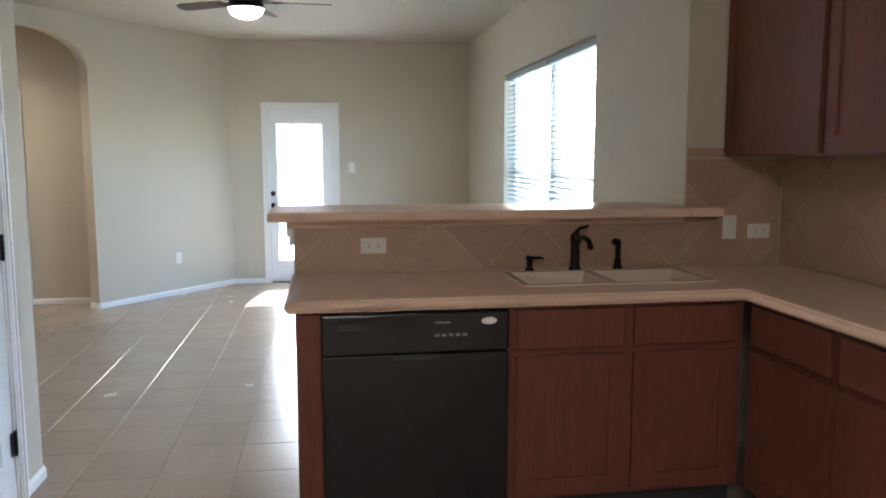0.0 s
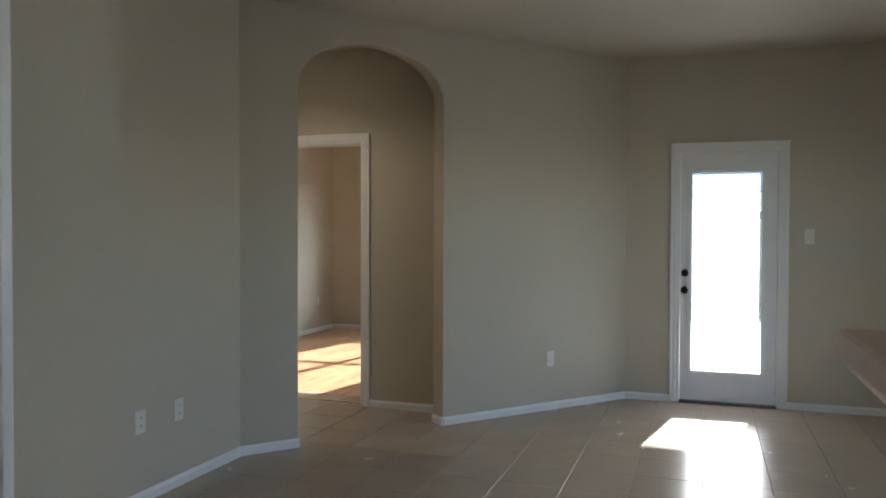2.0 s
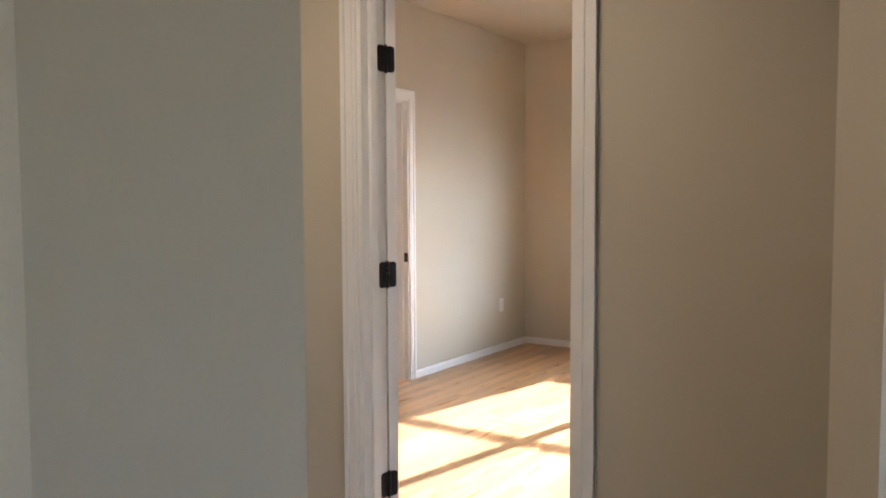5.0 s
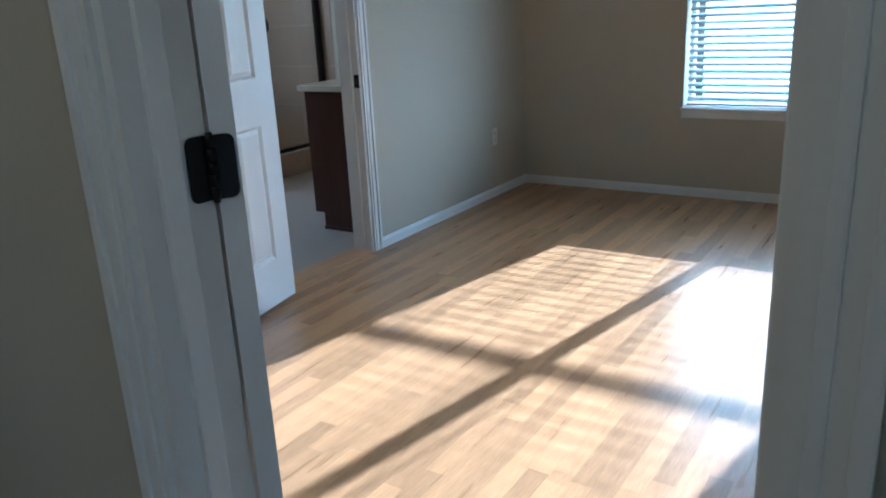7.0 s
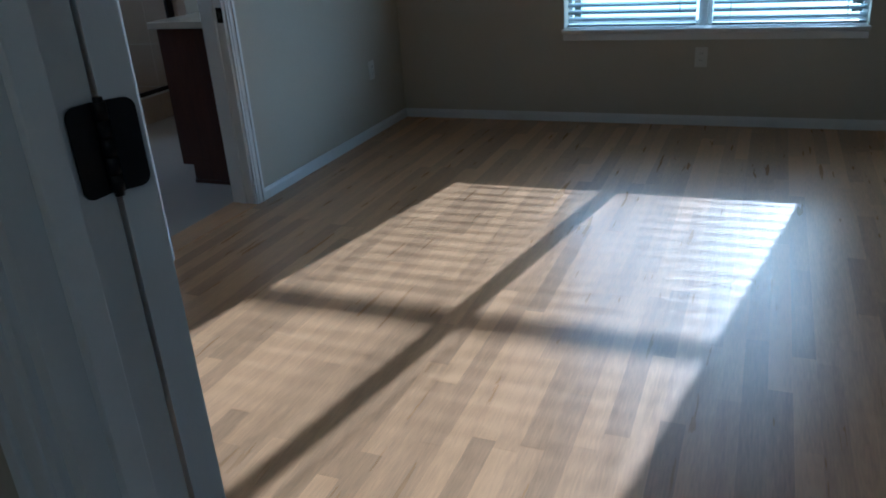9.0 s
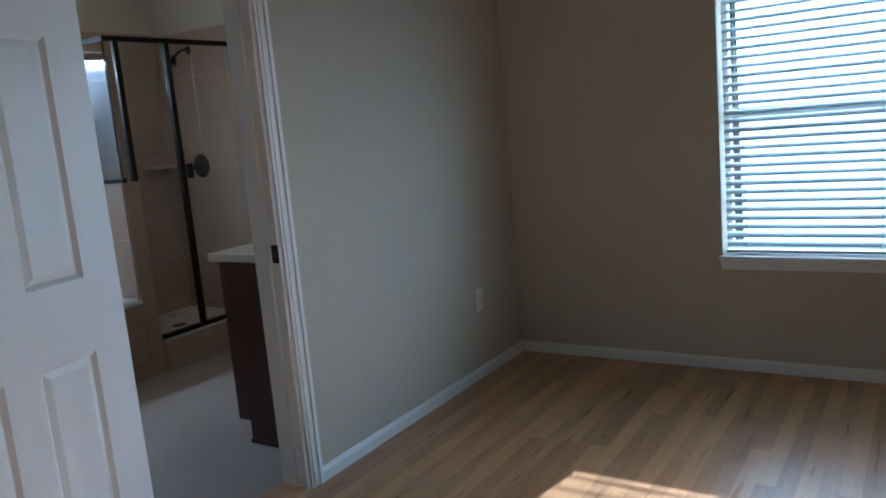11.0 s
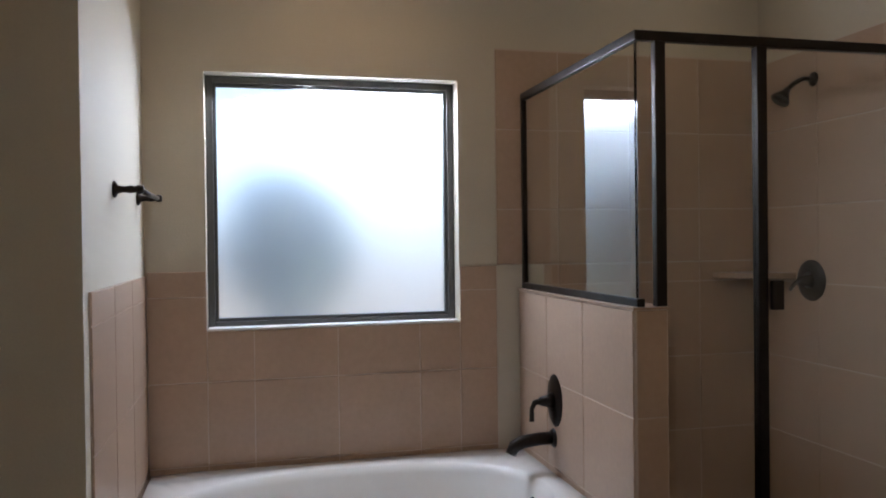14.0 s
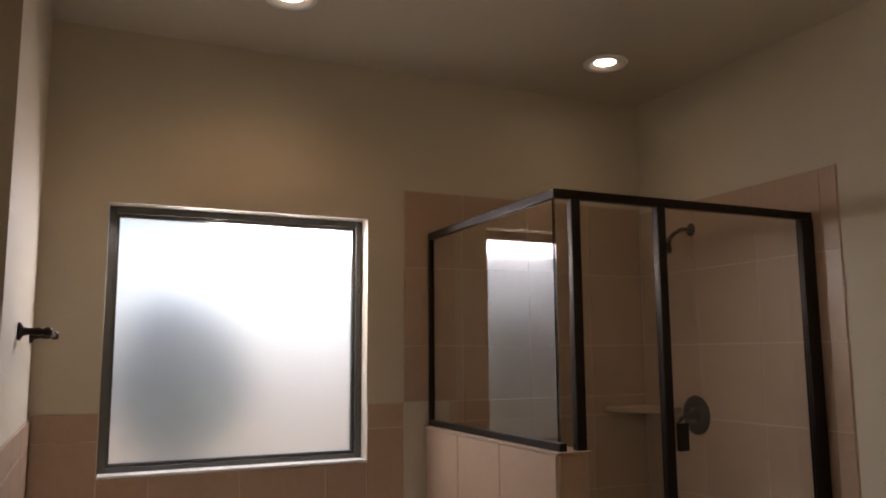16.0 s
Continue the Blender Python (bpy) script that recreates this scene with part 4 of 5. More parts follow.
    ob = part("top", bm, COUNTER, w)
    ob.location = (-2.0, -6.1, -0.9)
    eb = bmesh.new()
    for z, r in ((0.894, 0.0215), (0.9125, 0.006)):
        out = 0.004 if r > 0.01 else 0.010
        tube(eb, [(0.985, CY - 0.025 - out + 0.012, z), (CX - 0.02 - out + 0.012, CY - 0.025 - out + 0.012, z), (CX - 0.02 - out + 0.012, 3.4, z)], r, 14)
        tube(eb, [(0.985 - out + 0.012, CY - 0.025, z), (0.985 - out + 0.012, 6.489, z)], r, 14)
    ob = part("edge_moulding", eb, COUNTER, w)
    ob.location = (-2.0, -6.1, -0.9)
    # bar top
    b = thing("bar_top", "pinkish beige laminate breakfast bar top with a rounded edge", "countertop", at=(1.9, 6.6, 1.152))
    part("top", boxes((0.88 - 1.9, 2.798 - 1.9, -0.21, 0.27, 0.0, 0.044), bevel=0.012), COUNTER, b)
    part("return", boxes((2.799 - 1.9, 2.955 - 1.9, -0.21, -0.112, 0.0, 0.044), bevel=0.012), COUNTER, b)
    part("cove_moulding", boxes((0.955 - 1.9, 2.80 - 1.9, -0.128, -0.101, -0.032, -0.001), bevel=0.008), COUNTER, b)
    t = structure("trim_corbel", boxes((0.955, 0.984, 6.49, 6.62, 1.082, 1.150), (0.965, 0.984, 6.495, 6.615, 1.042, 1.082), bevel=0.004), TRIM, "small white corbel under the bar end", "trim")
    # double sink
    k = thing("kitchen_sink", "cream composite double-bowl sink", "sink", at=(2.3, 6.2, 0.915))
    rim = cells([hx0 - 0.022, hx0 + 0.012, 2.27, 2.30, hx1 - 0.012, hx1 + 0.022], [hy0 - 0.018, hy0 + 0.012, hy1 - 0.012, hy1 + 0.022], [0.913, 0.921], lambda x, y, z: not (hy0 + 0.012 < y < hy1 - 0.012 and (hx0 + 0.012 < x < 2.27 or 2.30 < x < hx1 - 0.012)))
    part("rim", rim, SINKM, k).location = (-2.3, -6.2, -0.915)
    for x0, x1 in ((hx0 + 0.012, 2.27), (2.30, hx1 - 0.012)):
        bw = bmesh.new()
        rings = []
        for z, s in ((0.9195, 0.0), (0.90, 0.006), (0.76, 0.018), (0.74, 0.04)):
            rings.append([bw.verts.new((x, y, z)) for x, y in ((x0 + s, hy0 + 0.012 + s), (x1 - s, hy0 + 0.012 + s), (x1 - s, hy1 - 0.012 - s), (x0 + s, hy1 - 0.012 - s))])
        for p, q in zip(rings, rings[1:]):
            for i in range(4):
                bw.faces.new((p[i], p[(i + 1) % 4], q[(i + 1) % 4], q[i]))
        bw.faces.new(rings[-1])
        bowl = part("bowl", bw, SINKM, k)
        bowl.location = (-2.3, -6.2, -0.915)
        part("drain", lathe(bmesh.new(), [(0, 0.004), (0.03, 0.003), (0.042, 0.001), (0.042, 0)], Matrix.Translation(((x0 + x1) / 2, (hy0 + hy1) / 2, 0.740)), 18), BRONZE, bowl)
    # tap, spray and soap pump
    f = thing("kitchen_tap", "dark bronze single-lever kitchen tap", "tap", at=(2.25, 6.425, 0.915))
    part("base", lathe(bmesh.new(), [(0, 0), (0.03, 0), (0.028, 0.012), (0.021, 0.02), (0.02, 0.12), (0.024, 0.13), (0.022, 0.16), (0.012, 0.172), (0, 0.174)]), BRONZE, f)
    part("spout", tube(bmesh.new(), [(0, 0, 0.09), (0.004, -0.03, 0.135), (0.008, -0.09, 0.16), (0.01, -0.15, 0.15), (0.01, -0.18, 0.12)], [0.015, 0.014, 0.012, 0.012, 0.013]), BRONZE, f)
    part("lever", tube(bmesh.new(), [(0, 0, 0.168), (0.02, 0.0, 0.19), (0.06, 0.0, 0.2)], [0.012, 0.008, 0.007]), BRONZE, f)
    g = thing("side_spray", "dark bronze side spray beside the tap", "tap", at=(2.455, 6.425, 0.915))
    part("holder", lathe(bmesh.new(), [(0, 0), (0.024, 0), (0.022, 0.012), (0.016, 0.02), (0.016, 0.05), (0, 0.05)]), BRONZE, g)
    part("spray_head", tube(bmesh.new(), [(0, 0, 0.045), (0, 0, 0.10), (-0.008, -0.012, 0.125), (-0.03, -0.03, 0.13)], [0.012, 0.014, 0.018, 0.015]), BRONZE, g)
    h = thing("soap_pump", "dark bronze soap pump beside the sink", "soap pump", at=(2.035, 6.42, 0.915))
    part("collar", lathe(bmesh.new(), [(0, 0), (0.022, 0), (0.02, 0.01), (0.013, 0.016), (0.013, 0.05), (0.018, 0.055), (0.018, 0.068), (0, 0.07)]), BRONZE, h)
    part("nozzle", tube(bmesh.new(), [(0, 0, 0.06), (0.05, -0.02, 0.062), (0.06, -0.025, 0.056)], [0.008, 0.006, 0.005]), BRONZE, h)
    # wall cabinets
    for a, bb in ((5.745, 6.484), (5.0, 5.743), (4.2, 4.998)):
        u = thing("wall_cabinet", "cherry-stained wall cabinet with a framed door", "cabinet", "kitchen wall cabinets", at=(3.15, (a + bb) / 2, 1.43))
        loc = (-3.15, -(a + bb) / 2, -1.43)
        part("body", boxes((3.0, 3.298, a, bb, 1.43, 2.35)), CHERRY, u).location = loc
        shaker(u, Matrix.Translation(loc) @ Matrix.Translation((2.999, a + 0.02, 1.445)) @ Matrix(((0, -1, 0, 0), (1, 0, 0, 0), (0, 0, 1, 0), (0, 0, 0, 1))), bb - a - 0.04, 0.885, CHERRY)
    # plates on the backsplash
    plate((1.335, 6.482, 1.037), (0, -1, 0), wide=True, label="almond outlet laid sideways in the backsplash")
    plate((3.03, 6.482, 1.094), (0, -1, 0), "switch", label="almond light switch in the backsplash")
    plate((3.18, 6.482, 1.074), (0, -1, 0), wide=True, label="almond outlet laid sideways beside a switch")
    diamonds("backsplash_bar", "tan ceramic backsplash tiles laid diagonally", frame_m((0, 6.4995, 0), (1, 0, 0), (0, 0, 1)), (0.99, 2.80, 0.916, 1.121), 0.318, 1.172, 0.916, SPLASH, GROUT)
    diamonds("backsplash_stub", "tan ceramic backsplash tiles laid diagonally", frame_m((0, 6.4895, 0), (1, 0, 0), (0, 0, 1)), (2.803, 3.29, 0.916, 1.42), 0.318, 1.172, 0.916, SPLASH, GROUT)
    tiled("backsplash_border", "straight row of tan border tiles", frame_m((0, 6.4895, 0), (1, 0, 0), (0, 0, 1)), (2.803, 3.29, 1.422, 1.47), [2.96, 3.12], [], SPLASH, GROUT)
    diamonds("backsplash_side", "tan ceramic backsplash tiles laid diagonally", frame_m((3.2995, 6.48, 0), (0, -1, 0), (0, 0, 1)), (0.0, 2.9, 0.916, 1.428), 0.318, 0.1, 0.916, SPLASH, GROUT)


kitchen()


# ---- bathroom ----
def bathroom():
    # bathtub: deck, oval basin
    t = thing("bathtub", "white acrylic bathtub with an oval basin", "bathtub", at=(-6.58, 13.59, 0))
    x0, x1, y0, y1, top = -7.078, -6.075, 12.866, 14.312, 0.475
    cx, cy, n = (x0 + x1) / 2 - 0.005, (y0 + y1) / 2, 64
    bm = bmesh.new()

    def ring(rx, ry, z, power=2.4):
        out = []
        for k in range(n):
            a = 2 * math.pi * k / n
            c, s = math.cos(a), math.sin(a)
            out.append(bm.verts.new((cx + rx * math.copysign(abs(c) ** (2 / power), c), cy + ry * math.copysign(abs(s) ** (2 / power), s), z)))
        return out

    def rect(z, inset=0.0):
        out = []
        for k in range(n):
            a = 2 * math.pi * k / n
            c, s = math.cos(a), math.sin(a)
            hx, hy = (x1 - x0) / 2 - inset, (y1 - y0) / 2 - inset
            r = min(hx / abs(c) if abs(c) > 1e-6 else 1e9, hy / abs(s) if abs(s) > 1e-6 else 1e9)
            out.append(bm.verts.new(((x0 + x1) / 2 + r * c, (y0 + y1) / 2 + r * s, z)))
        return out

    rings = [rect(top - 0.03), rect(top - 0.004), rect(top, 0.004), ring(0.40, 0.655, top + 0.004), ring(0.385, 0.64, top - 0.002), ring(0.372, 0.625, top - 0.03), ring(0.345, 0.59, 0.30), ring(0.31, 0.53, 0.16), ring(0.25, 0.45, 0.11), ring(0.12, 0.3, 0.10)]
    for p, q in zip(rings, rings[1:]):
        for k in range(n):
            bm.faces.new((p[k], p[(k + 1) % n], q[(k + 1) % n], q[k])).smooth = True
    bm.faces.new(rings[-1])
    bmesh.ops.transform(bm, matrix=Matrix.Translation((6.58, -13.59, 0)), verts=bm.verts)
    part("basin", bm, TUBM, t)
    part("overflow_plate", lathe(bmesh.new(), [(0, 0.014), (0.02, 0.013), (0.034, 0.006), (0.036, 0)], Matrix.Translation((-0.01, 0.605, 0.395)) @ Matrix.Rotation(radians(98), 4, "X"), 20), BRONZE, t, "dark round overflow plate")
    tiled("tub_apron", "tan tiles on the front of the bathtub", frame_m((-6.085, 12.85, 0), (0, 1, 0), (0, 0, 1)), (0.0, 1.474, 0.0, 0.44), [0.28, 0.61, 0.94, 1.27], [0.13], BTILE, BGROUT, 0.008)
    structure("tub_apron_core", boxes((-6.14, -6.086, 12.852, 14.323, 0, 0.44)), GROUT, "backing of the bathtub front", "trim")
    structure("trim_tub_ledge", boxes((-6.082, -6.066, 12.852, 14.323, 0.441, 0.462), bevel=0.003), TRIM, "white ledge under the bathtub rim", "trim")
    tiled("shower_curb_tile", "tan tiles on the front of the shower curb", frame_m((-6.0595, 14.436, 0), (0, 1, 0), (0, 0, 1)), (0.0, 1.03, 0.0, 0.185), [0.33, 0.66], [], BTILE, BGROUT, 0.008)
    # bath filler and valve on the half wall
    wy = 14.317
    v = thing("tub_valve", "dark bronze lever valve on the tiled half wall", "tap", at=(-6.70, wy, 0.740))
    turn = Matrix.Rotation(radians(90), 4, "X")
    part("escutcheon", lathe(bmesh.new(), [(0, 0.012), (0.03, 0.012), (0.075, 0.006), (0.088, 0.0)], turn @ Matrix.Diagonal((0.85, 1.1, 1, 1)), 28), BRONZE, v)
    part("hub", lathe(bmesh.new(), [(0, 0.06), (0.016, 0.058), (0.022, 0.03), (0.034, 0.01), (0, 0.01)], turn, 18), BRONZE, v)
    part("lever", tube(bmesh.new(), [(0, -0.05, 0), (-0.01, -0.075, -0.006), (-0.015, -0.085, -0.03), (-0.015, -0.085, -0.075)], [0.013, 0.011, 0.008, 0.010]), BRONZE, v)
    s = thing("tub_spout", "dark bronze bath spout on the tiled half wall", "tap", at=(-6.715, wy, 0.598))
    part("flange", lathe(bmesh.new(), [(0, 0.012), (0.026, 0.012), (0.036, 0.0)], turn, 20), BRONZE, s)
    part("spout", tube(bmesh.new(), [(0, 0, 0), (0, -0.06, 0.0), (0, -0.12, -0.006), (0, -0.155, -0.022), (0, -0.168, -0.048)], [0.024, 0.024, 0.024, 0.023, 0.02], 16), BRONZE, s)
    # towel bar
    b = thing("towel_bar", "dark bronze towel bar on the tub end wall", "towel bar", at=(-6.70, 12.85, 1.495))
    for x in (-0.235, 0.235):
        part("post", lathe(bmesh.new(), [(0, 0.001), (0.024, 0.001), (0.026, 0.006), (0.013, 0.014), (0.009, 0.03), (0.012, 0.05), (0.009, 0.062), (0.014, 0.07), (0.012, 0.084), (0, 0.086)], Matrix.Translation((x, 0, 0)) @ Matrix.Rotation(radians(-90), 4, "X"), 18), BRONZE, b)
    part("bar", tube(bmesh.new(), [(-0.235, 0.07, 0), (0.235, 0.07, 0)], 0.008), BRONZE, b)
    # shower pan, valve, head, shelf
    p = thing("shower_pan", "cream shower pan with a low curb and round drain", "shower pan", at=(-6.58, 14.97, 0))
    part("floor", cells([-7.09, -6.17, -6.06], [14.435, 15.468], [0.001, 0.09, 0.19], lambda x, y, z: z < 0.09 or x > -6.17), PAN, p).location = (6.58, -14.97, 0)
    part("drain", lathe(bmesh.new(), [(0, 0.006), (0.045, 0.005), (0.052, 0.0)], Matrix.Translation((-0.08, 0.03, 0.09)), 20), BRONZE, p, "dark round drain")
    wy = 15.462
    v = thing("shower_valve", "dark bronze shower valve on the tiled wall", "tap", at=(-6.755, wy, 1.153))
    part("escutcheon", lathe(bmesh.new(), [(0, 0.012), (0.03, 0.012), (0.075, 0.006), (0.085, 0.0)], turn, 28), BRONZE, v)
    part("hub", lathe(bmesh.new(), [(0, 0.06), (0.016, 0.058), (0.022, 0.03), (0.034, 0.01), (0, 0.01)], turn, 18), BRONZE, v)
    part("lever", tube(bmesh.new(), [(0, -0.05, 0), (-0.02, -0.06, -0.01), (-0.05, -0.06, -0.04)], [0.011, 0.009, 0.008]), BRONZE, v)
    h = thing("shower_sprayer", "dark bronze shower head on a bent arm", "shower head", at=(-6.735, wy, 1.97))
    part("flange", lathe(bmesh.new(), [(0, 0.008), (0.02, 0.008), (0.03, 0.0)], turn, 18), BRONZE, h)
    part("arm", tube(bmesh.new(), [(0, 0, 0), (0, -0.05, 0.0), (0, -0.09, -0.02), (0, -0.125, -0.05)], 0.0095), BRONZE, h)
    part("rose", lathe(bmesh.new(), [(0, 0), (0.012, 0), (0.016, 0.02), (0.036, 0.05), (0.038, 0.06), (0, 0.062)], Matrix.Translation((0, -0.12, -0.045)) @ Vector((0, -0.62, -0.78)).to_track_quat("Z", "Y").to_matrix().to_4x4(), 20), BRONZE, h)
    c = thing("soap_shelf", "beige ceramic corner soap shelf in the shower", "shelf", at=(-7.087, 15.462, 1.18))
    sb = bmesh.new()
    arc = [(0, 0)] + [(0.24 * math.cos(math.pi / 2 * k / 10), -0.24 * math.sin(math.pi / 2 * k / 10)) for k in range(11)]
    lo, hi = [sb.verts.new((x, y, -0.022)) for x, y in arc], [sb.verts.new((x, y, 0.0)) for x, y in arc]
    sb.faces.new(lo), sb.faces.new(hi)
    for k in range(len(arc)):
        sb.faces.new((lo[k], lo[(k + 1) % len(arc)], hi[(k + 1) % len(arc)], hi[k]))
    part("shelf", sb, BTILE, c)
    # enclosure
    e = thing("shower_enclosure", "bronze-framed glass shower enclosure with a hinged door", "shower enclosure", at=(-6.1, 14.9, 0.1))
    o = (6.1, -14.9, -0.1)
    xg, yg, top, t = -6.10, 14.345, 1.94, 0.026
    bars = {"side_rail_top": (-7.088, xg + t / 2, yg - t / 2, yg + t / 2, top - 0.03, top), "side_rail_bottom": (-7.088, xg + t / 2, yg - t / 2, yg + t / 2, 1.1315, 1.156), "wall_channel": (-7.088, -7.066, yg - t / 2 + 0.001, yg + t / 2 - 0.001, 1.152, top - 0.03),
            "front_rail_top": (xg - t / 2, xg + t / 2, yg + t / 2, 15.462, top - 0.03, top), "corner_post": (xg - t / 2 + 0.001, xg + t / 2 + 0.003, yg + 0.05, yg + 0.084, 1.1315, top - 0.03),
            "door_post": (xg - t / 2 - 0.002, xg + t / 2 + 0.004, 14.735, 14.769, 0.22, top - 0.03), "wall_post": (xg - t / 2, xg + t / 2 + 0.004, 15.40, 15.462, 0.1905, top - 0.03), "sill_rail": (xg - t / 2, xg + t / 2, 14.45, 15.40, 0.1905, 0.22)}
    for name, row in bars.items():
        ob = part(name, boxes(row, bevel=0.003), BRONZE, e)
        ob.location = o
    for row in ((-7.066, xg - t / 2, yg - 0.003, yg + 0.003, 1.152, top - 0.03), (xg - 0.003, xg + 0.003, yg + 0.084, 14.735, 0.22, top - 0.03), (xg - 0.003, xg + 0.003, 14.769, 15.40, 0.225, top - 0.035), (xg - 0.003, xg + 0.003, yg - 0.002, yg + 0.05, 1.152, top - 0.03)):
        g = part("pane", boxes(row), SHOWERG, e, "clear shower glass")
        g.location = o
        g.visible_shadow = False
    ob = part("door_pull", boxes((xg + 0.018, xg + 0.035, 14.771, 14.811, 1.11, 1.20), bevel=0.004), BRONZE, e, "dark square door pull")
    ob.location = o
    # vanity
    v = thing("vanity_cabinet", "dark-stained vanity cabinet with a recessed toe kick", "cabinet", at=(-4.6, 14.5, 0))
    part("side_panel", cells([-4.832, -4.765, -4.337], [13.842, 13.86], [0, 0.10, 0.815], lambda x, y, z: z > 0.10 or x > -4.765), ESPRESSO, v).location = (4.6, -14.5, 0)
    part("body", cells([-4.829, -4.765, -4.337], [13.861, 15.2], [0, 0.10, 0.815], lambda x, y, z: z > 0.10 or x > -4.765), ESPRESSO, v).location = (4.6, -14.5, 0)
    part("base_trim", boxes((-4.768, -4.337, 13.834, 13.8415, 0.0, 0.02), bevel=0.002), ESPRESSO, v).location = (4.6, -14.5, 0)
    for k in range(3):
        shaker(v, Matrix.Translation((4.6, -14.5, 0)) @ Matrix.Translation((-4.830, 13.885 + k * 0.44, 0.13)) @ Matrix(((0, -1, 0, 0), (1, 0, 0, 0), (0, 0, 1, 0), (0, 0, 0, 1))), 0.41, 0.64, ESPRESSO)
    k = thing("bathroom_countertop", "cream cultured marble vanity top", "countertop", at=(-4.6, 14.5, 0.816))
    part("top", boxes((-4.852, -4.337, 13.802, 15.2, 0.816, 0.851), bevel=0.006), MARBLE, k).location = (4.6, -14.5, -0.816)
    part("backsplash", boxes((-4.357, -4.337, 13.802, 15.2, 0.852, 0.945), bevel=0.004), MARBLE, k).location = (4.6, -14.5, -0.816)
    # wall tile
    rows_z = [0.49, 0.807, 1.13]
    tiled("tub_wall_tile", "beige wall tiles round the bathtub", frame_m((-7.0945, 0, 0), (0, 1, 0), (0, 0, 1)), (12.858, 14.222, 0.44, 1.228), [13.072, 13.245, 13.566, 13.895, 14.064], rows_z, BTILE, BGROUT, skip=(13.072, 14.064, 0.999))
    tiled("tub_end_tile", "beige wall tiles at the end of the bathtub", frame_m((-6.09, 12.8505, 0), (-1, 0, 0), (0, 0, 1)), (0.0, 0.997, 0.44, 1.215), [0.33, 0.66], rows_z, BTILE, BGROUT)
    tiled("half_wall_tile", "beige tiles on the half wall beside the bathtub", frame_m((-7.087, 14.3245, 0), (1, 0, 0), (0, 0, 1)), (0.0, 1.0, 0.44, 1.123), [0.31, 0.64], rows_z, BTILE, BGROUT)
    tiled("half_wall_end_tile", "beige tiles on the end of the half wall", frame_m((-6.0845, 14.325, 0), (0, 1, 0), (0, 0, 1)), (0.0, 0.10, 0.0, 1.123), [], [0.16, 0.49, 0.807], BTILE, BGROUT)
    tiled("half_wall_inner_tile", "beige tiles on the shower side of the half wall", frame_m((-6.087, 14.4255, 0), (-1, 0, 0), (0, 0, 1)), (0.0, 1.0, 0.046, 1.123), [0.33, 0.66], [0.16, 0.49, 0.807], BTILE, BGROUT)
    structure("trim_half_wall_cap", boxes((-7.087, -6.07, 14.312, 14.438, 1.1252, 1.131), bevel=0.001), BTILE, "beige tile cap on the half wall", "trim")
    levels = [0.16, 0.49, 0.815, 1.143, 1.46, 1.79, 2.12]
    tiled("shower_wall_tile", "beige wall tiles inside the shower", frame_m((-7.0945, 0, 0), (0, 1, 0), (0, 0, 1)), (14.224, 15.46, 1.23, 2.125), [14.50, 14.83, 15.16], levels, BTILE, BGROUT)
    tiled("shower_lower_tile", "beige wall tiles inside the shower", frame_m((-7.0945, 0, 0), (0, 1, 0), (0, 0, 1)), (14.435, 15.46, 0.046, 1.228), [14.50, 14.83, 15.16], levels, BTILE, BGROUT)
    tiled("shower_end_tile", "beige wall tiles behind the shower head", frame_m((-7.088, 15.4695, 0), (1, 0, 0), (0, 0, 1)), (0.0, 1.113, 0.0, 2.10), [0.373, 0.718, 1.043], levels, BTILE, BGROUT)


bathroom()


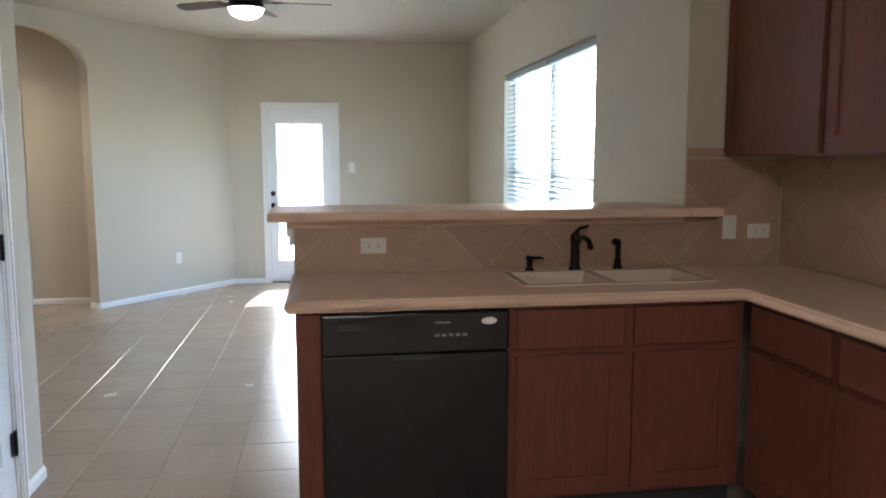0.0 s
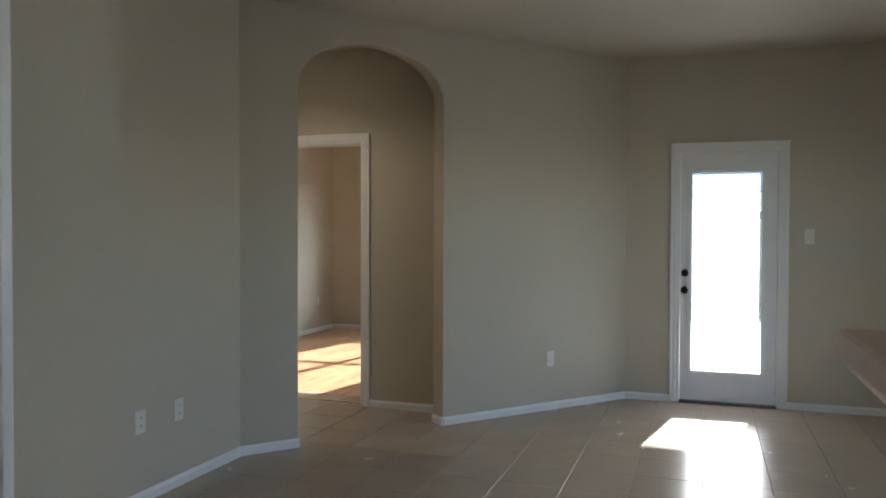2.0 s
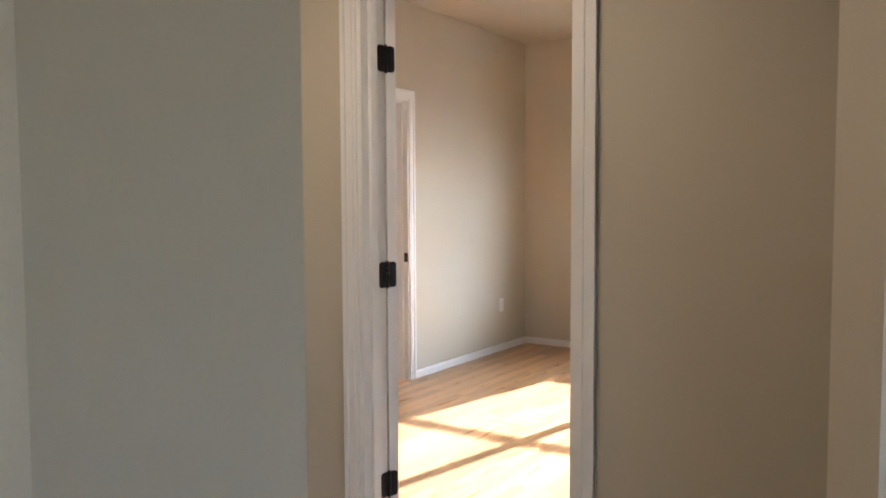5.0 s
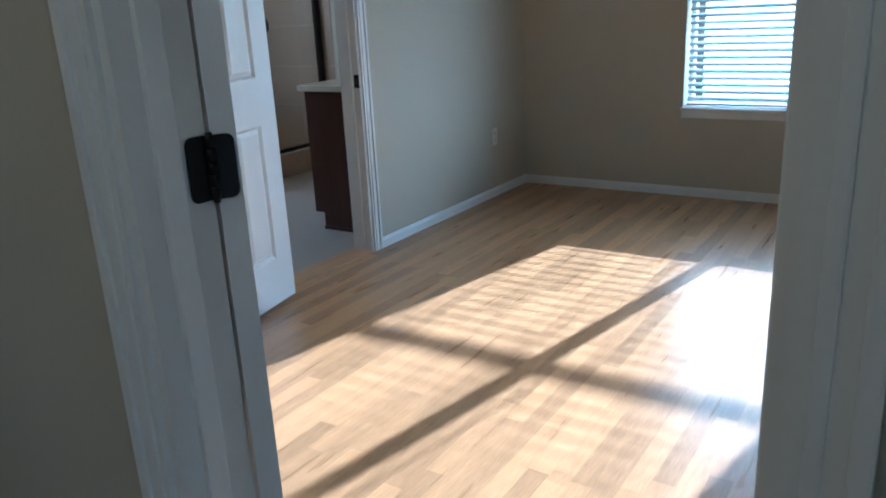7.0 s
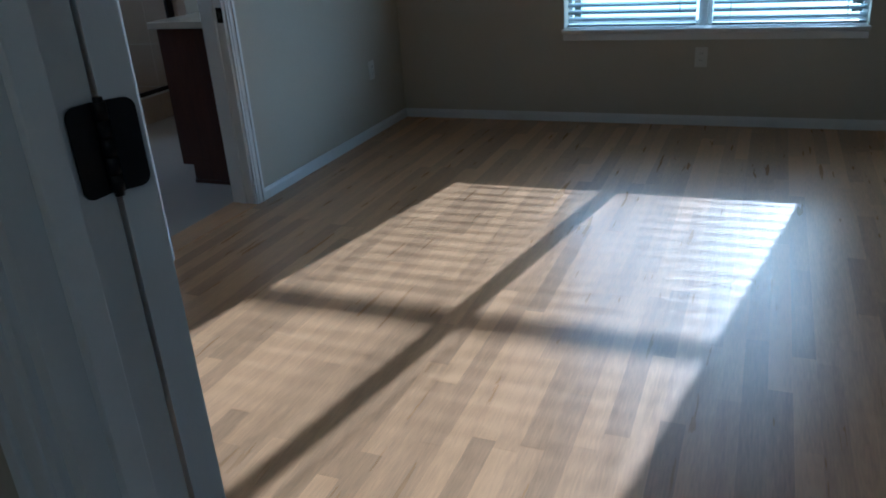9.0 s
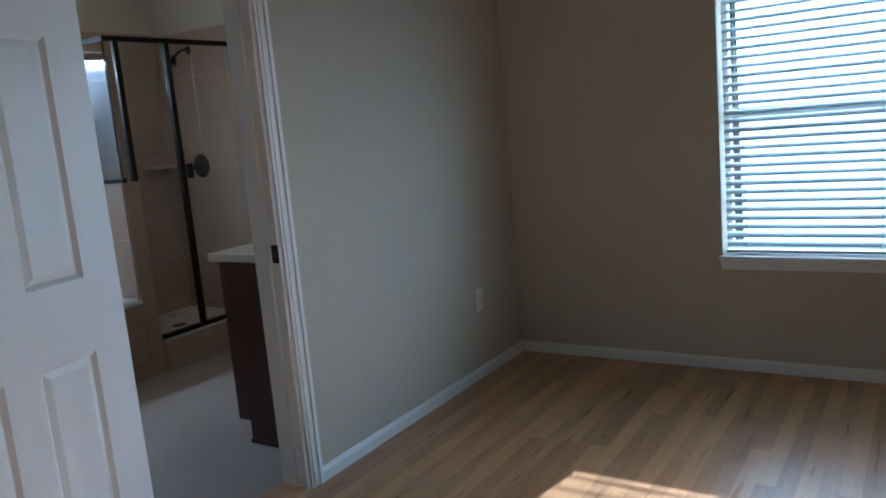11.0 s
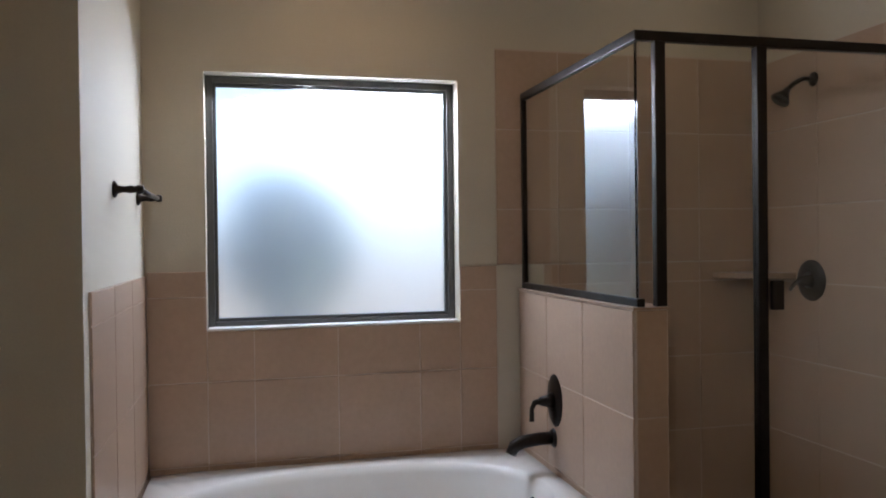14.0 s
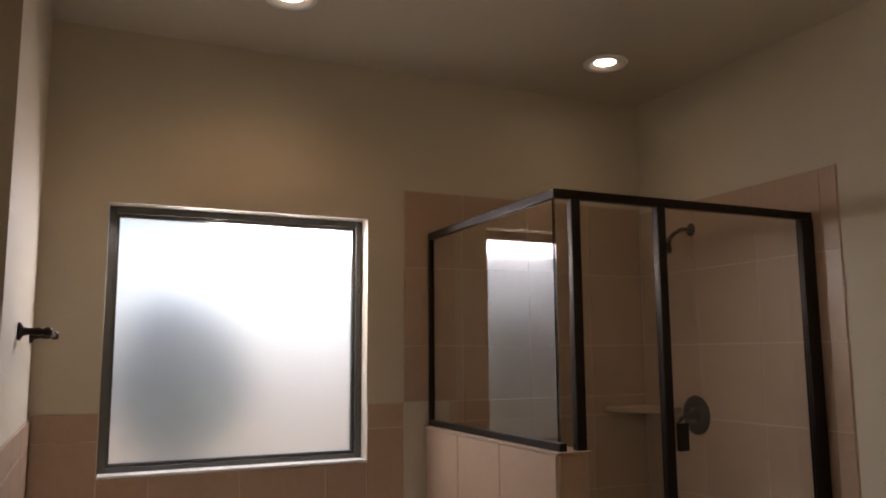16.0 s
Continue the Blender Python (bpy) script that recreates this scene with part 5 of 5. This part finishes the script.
# ---- outdoors ----
def outdoors():
    structure("patio", boxes((-0.35, 3.4, 12.19, 16.7, -0.139, -0.05), bevel=0.01), CONC, "pale concrete patio slab", "patio")
    # roof out of view, added to shorten the sun patch inside the garden door
    roof = thing("unseen_sun_blocker", "unseen roof on two posts, added to cut the sun at the garden door", "patio cover", at=(1.5, 12.2, -0.05))
    part("roof", boxes((-1.9, 2.2, 0.0, 3.6, 2.55, 2.72), bevel=0.01), TRIM, roof)
    part("beam", boxes((-1.9, 2.2, 3.36, 3.54, 2.3, 2.549), bevel=0.005), TRIM, roof)
    for x in (-1.8, 1.98):
        part("post", boxes((x, x + 0.12, 3.39, 3.51, -0.08, 2.299), bevel=0.005), TRIM, roof)
    bm = bmesh.new()
    box(bm, -0.068, 0.068, -0.009, 0.009, 0, 1.8, 0.003)
    board = mesh_of("board", bm, CEDAR)
    for name, start, step, count, turn in (("fence", (-12, 23.5), (0.145, 0), 150, 0), ("fence", (9.5, 2), (0, 0.145), 148, 90), ("fence", (-13.0, 5), (0, 0.145), 126, 90)):
        f = thing(name, "weathered wooden board fence round the yard", "fence", at=(start[0], start[1], -0.14))
        for k in range(count):
            b = part("board", board, CEDAR, f)
            b.matrix_basis, b.matrix_parent_inverse = Matrix.Translation((step[0] * k, step[1] * k, 0.02 * math.sin(k * 1.7))) @ Matrix.Rotation(radians(turn), 4, "Z"), Matrix()
    h = thing("neighbour_house", "tan brick neighbouring house with a grey shingle roof", "house", at=(-2, 34, -0.14))
    part("wall", boxes((-9, 9, 0, 8, 0, 3.0)), BRICKM, h)
    rb = bmesh.new()
    pts = [rb.verts.new(p) for p in ((-9.5, -0.6, 2.9), (9.5, -0.6, 2.9), (9.5, 8.6, 2.9), (-9.5, 8.6, 2.9), (-5, 4, 5.6), (5, 4, 5.6))]
    for face in ((0, 1, 5, 4), (1, 2, 5), (2, 3, 4, 5), (3, 0, 4), (0, 3, 2, 1)):
        rb.faces.new([pts[k] for k in face])
    part("roof", rb, SHINGLE, h)
    for x in (-6, -1, 4):
        w = part("window", boxes((x, x + 1.4, -0.05, 0.0, 0.9, 2.3)), VINYLF, h)
        part("pane", boxes((x + 0.06, x + 1.34, -0.06, -0.051, 0.96, 2.24)), BLACKG, w)

    def shrub(name, label, at, size, count, trunk):
        t = thing(name, label, name, at=at)
        if trunk:
            tb = tube(bmesh.new(), [(0, 0, 0), (0.05, 0.02, trunk * 0.5), (0.02, -0.03, trunk + size.z * 0.4)], [0.13, 0.1, 0.05])
            for k in range(5):
                a = k * 1.3
                tube(tb, [(0.03, 0, trunk * 0.8), (math.cos(a) * size.x * 0.4, math.sin(a) * size.y * 0.4, trunk + size.z * 0.3)], [0.05, 0.02], 7)
            part("trunk", tb, BARK, t)
        rng = random.Random(len(name) + count)
        cb = bmesh.new()
        for _ in range(count):
            d = Vector((rng.gauss(0, 1), rng.gauss(0, 1), rng.gauss(0, 1))).normalized() * rng.uniform(0.35, 1.0)
            p = Vector((d.x * size.x, d.y * size.y, trunk + size.z * 0.5 + d.z * size.z * 0.5))
            r = rng.uniform(0.03, 0.06) * (1.8 if trunk else 1.0)
            m = Matrix.Translation(p) @ Euler((rng.uniform(0, 6), rng.uniform(0, 6), rng.uniform(0, 6))).to_matrix().to_4x4()
            vs = [cb.verts.new(m @ Vector(q)) for q in ((-r, 0, 0), (0, -r * 0.5, 0.1 * r), (r, 0, 0), (0, r * 0.5, 0.1 * r))]
            cb.faces.new(vs)
        part("crown", cb, LEAF, t)

    shrub("tree", "leafy tree behind the yard fence", (-4.2, 26.5, -0.14), Vector((2.6, 2.4, 3.4)), 2600, 1.9)
    shrub("shrub", "dark shrub close outside the frosted window", (-8.0, 13.42, -0.14), Vector((0.31, 0.31, 0.72)), 2600, 1.1)


outdoors()


# ---- floor pieces ----
def floor_tiles():
    floor = bpy.data.objects["floor"]
    bm = bmesh.new()
    s, g = 0.345, 0.0035
    p = (s - g) / 2
    me = mesh_of("tile", tile_bm([(-p, -p), (p, -p), (p, p), (-p, p)], Matrix.Translation((0, 0, -0.006)), 0.0075, 0.0015), FTILE)
    rest, spots = [], []
    for i in range(-12, 9):
        for j in range(-23, 11):
            x, y = 0.70 + (i + 0.5) * s, 8.61 + (j + 0.5) * s
            if not (-3.1 < x < 3.2 and 0.5 < y < 12.1):
                continue
            if y > 11.09 + p and x < -0.45:
                continue
            near = -1.9 < x < 1.7 and 5.0 < y < 12.1
            (spots if near else rest).append((x, y))
    for x, y in spots[:300]:
        ob = part("tile", me, FTILE, floor)
        ob.location = (x, y, 0)
    rest += spots[300:]
    verts, faces = [], []
    for x, y in rest:
        for v in me.vertices:
            verts.append((v.co.x + x, v.co.y + y, v.co.z))
        base = len(verts) - len(me.vertices)
        faces += [[base + k for k in poly.vertices] for poly in me.polygons]
    far = bpy.data.meshes.new("far_tiles")
    far.from_pydata(verts, [], faces)
    far.materials.append(FTILE)
    ob = new("far_tiles", far)
    ob.parent = floor
    tagged(ob, kind="stuff")


floor_tiles()


def planks():
    floor = bpy.data.objects["floor_bedroom"]
    rng = random.Random(7)
    w, g, cache = 0.0635, 0.0, {}
    x = -4.213
    while x < -0.84:
        y = 11.165 - rng.uniform(0, 0.6)
        while y < 15.395:
            length = rng.choice((0.45, 0.62, 0.8, 1.05))
            a, b = max(y, 11.166), min(y + length, 15.397)
            y += length
            if b - a < 0.02:
                continue
            width = min(w, -0.822 - x)
            key = (round(b - a, 3), round(width, 3))
            if key not in cache:
                hx, hy = width / 2 - g / 2, (b - a) / 2 - g / 2
                cache[key] = mesh_of("plank", tile_bm([(-hx, -hy), (hx, -hy), (hx, hy), (-hx, hy)], Matrix.Translation((0, 0, -0.009)), 0.009, 0.0003), OAK)
            ob = part("plank", cache[key], OAK, floor)
            ob.location = (x + width / 2, (a + b) / 2, 0)
        x += w


planks()
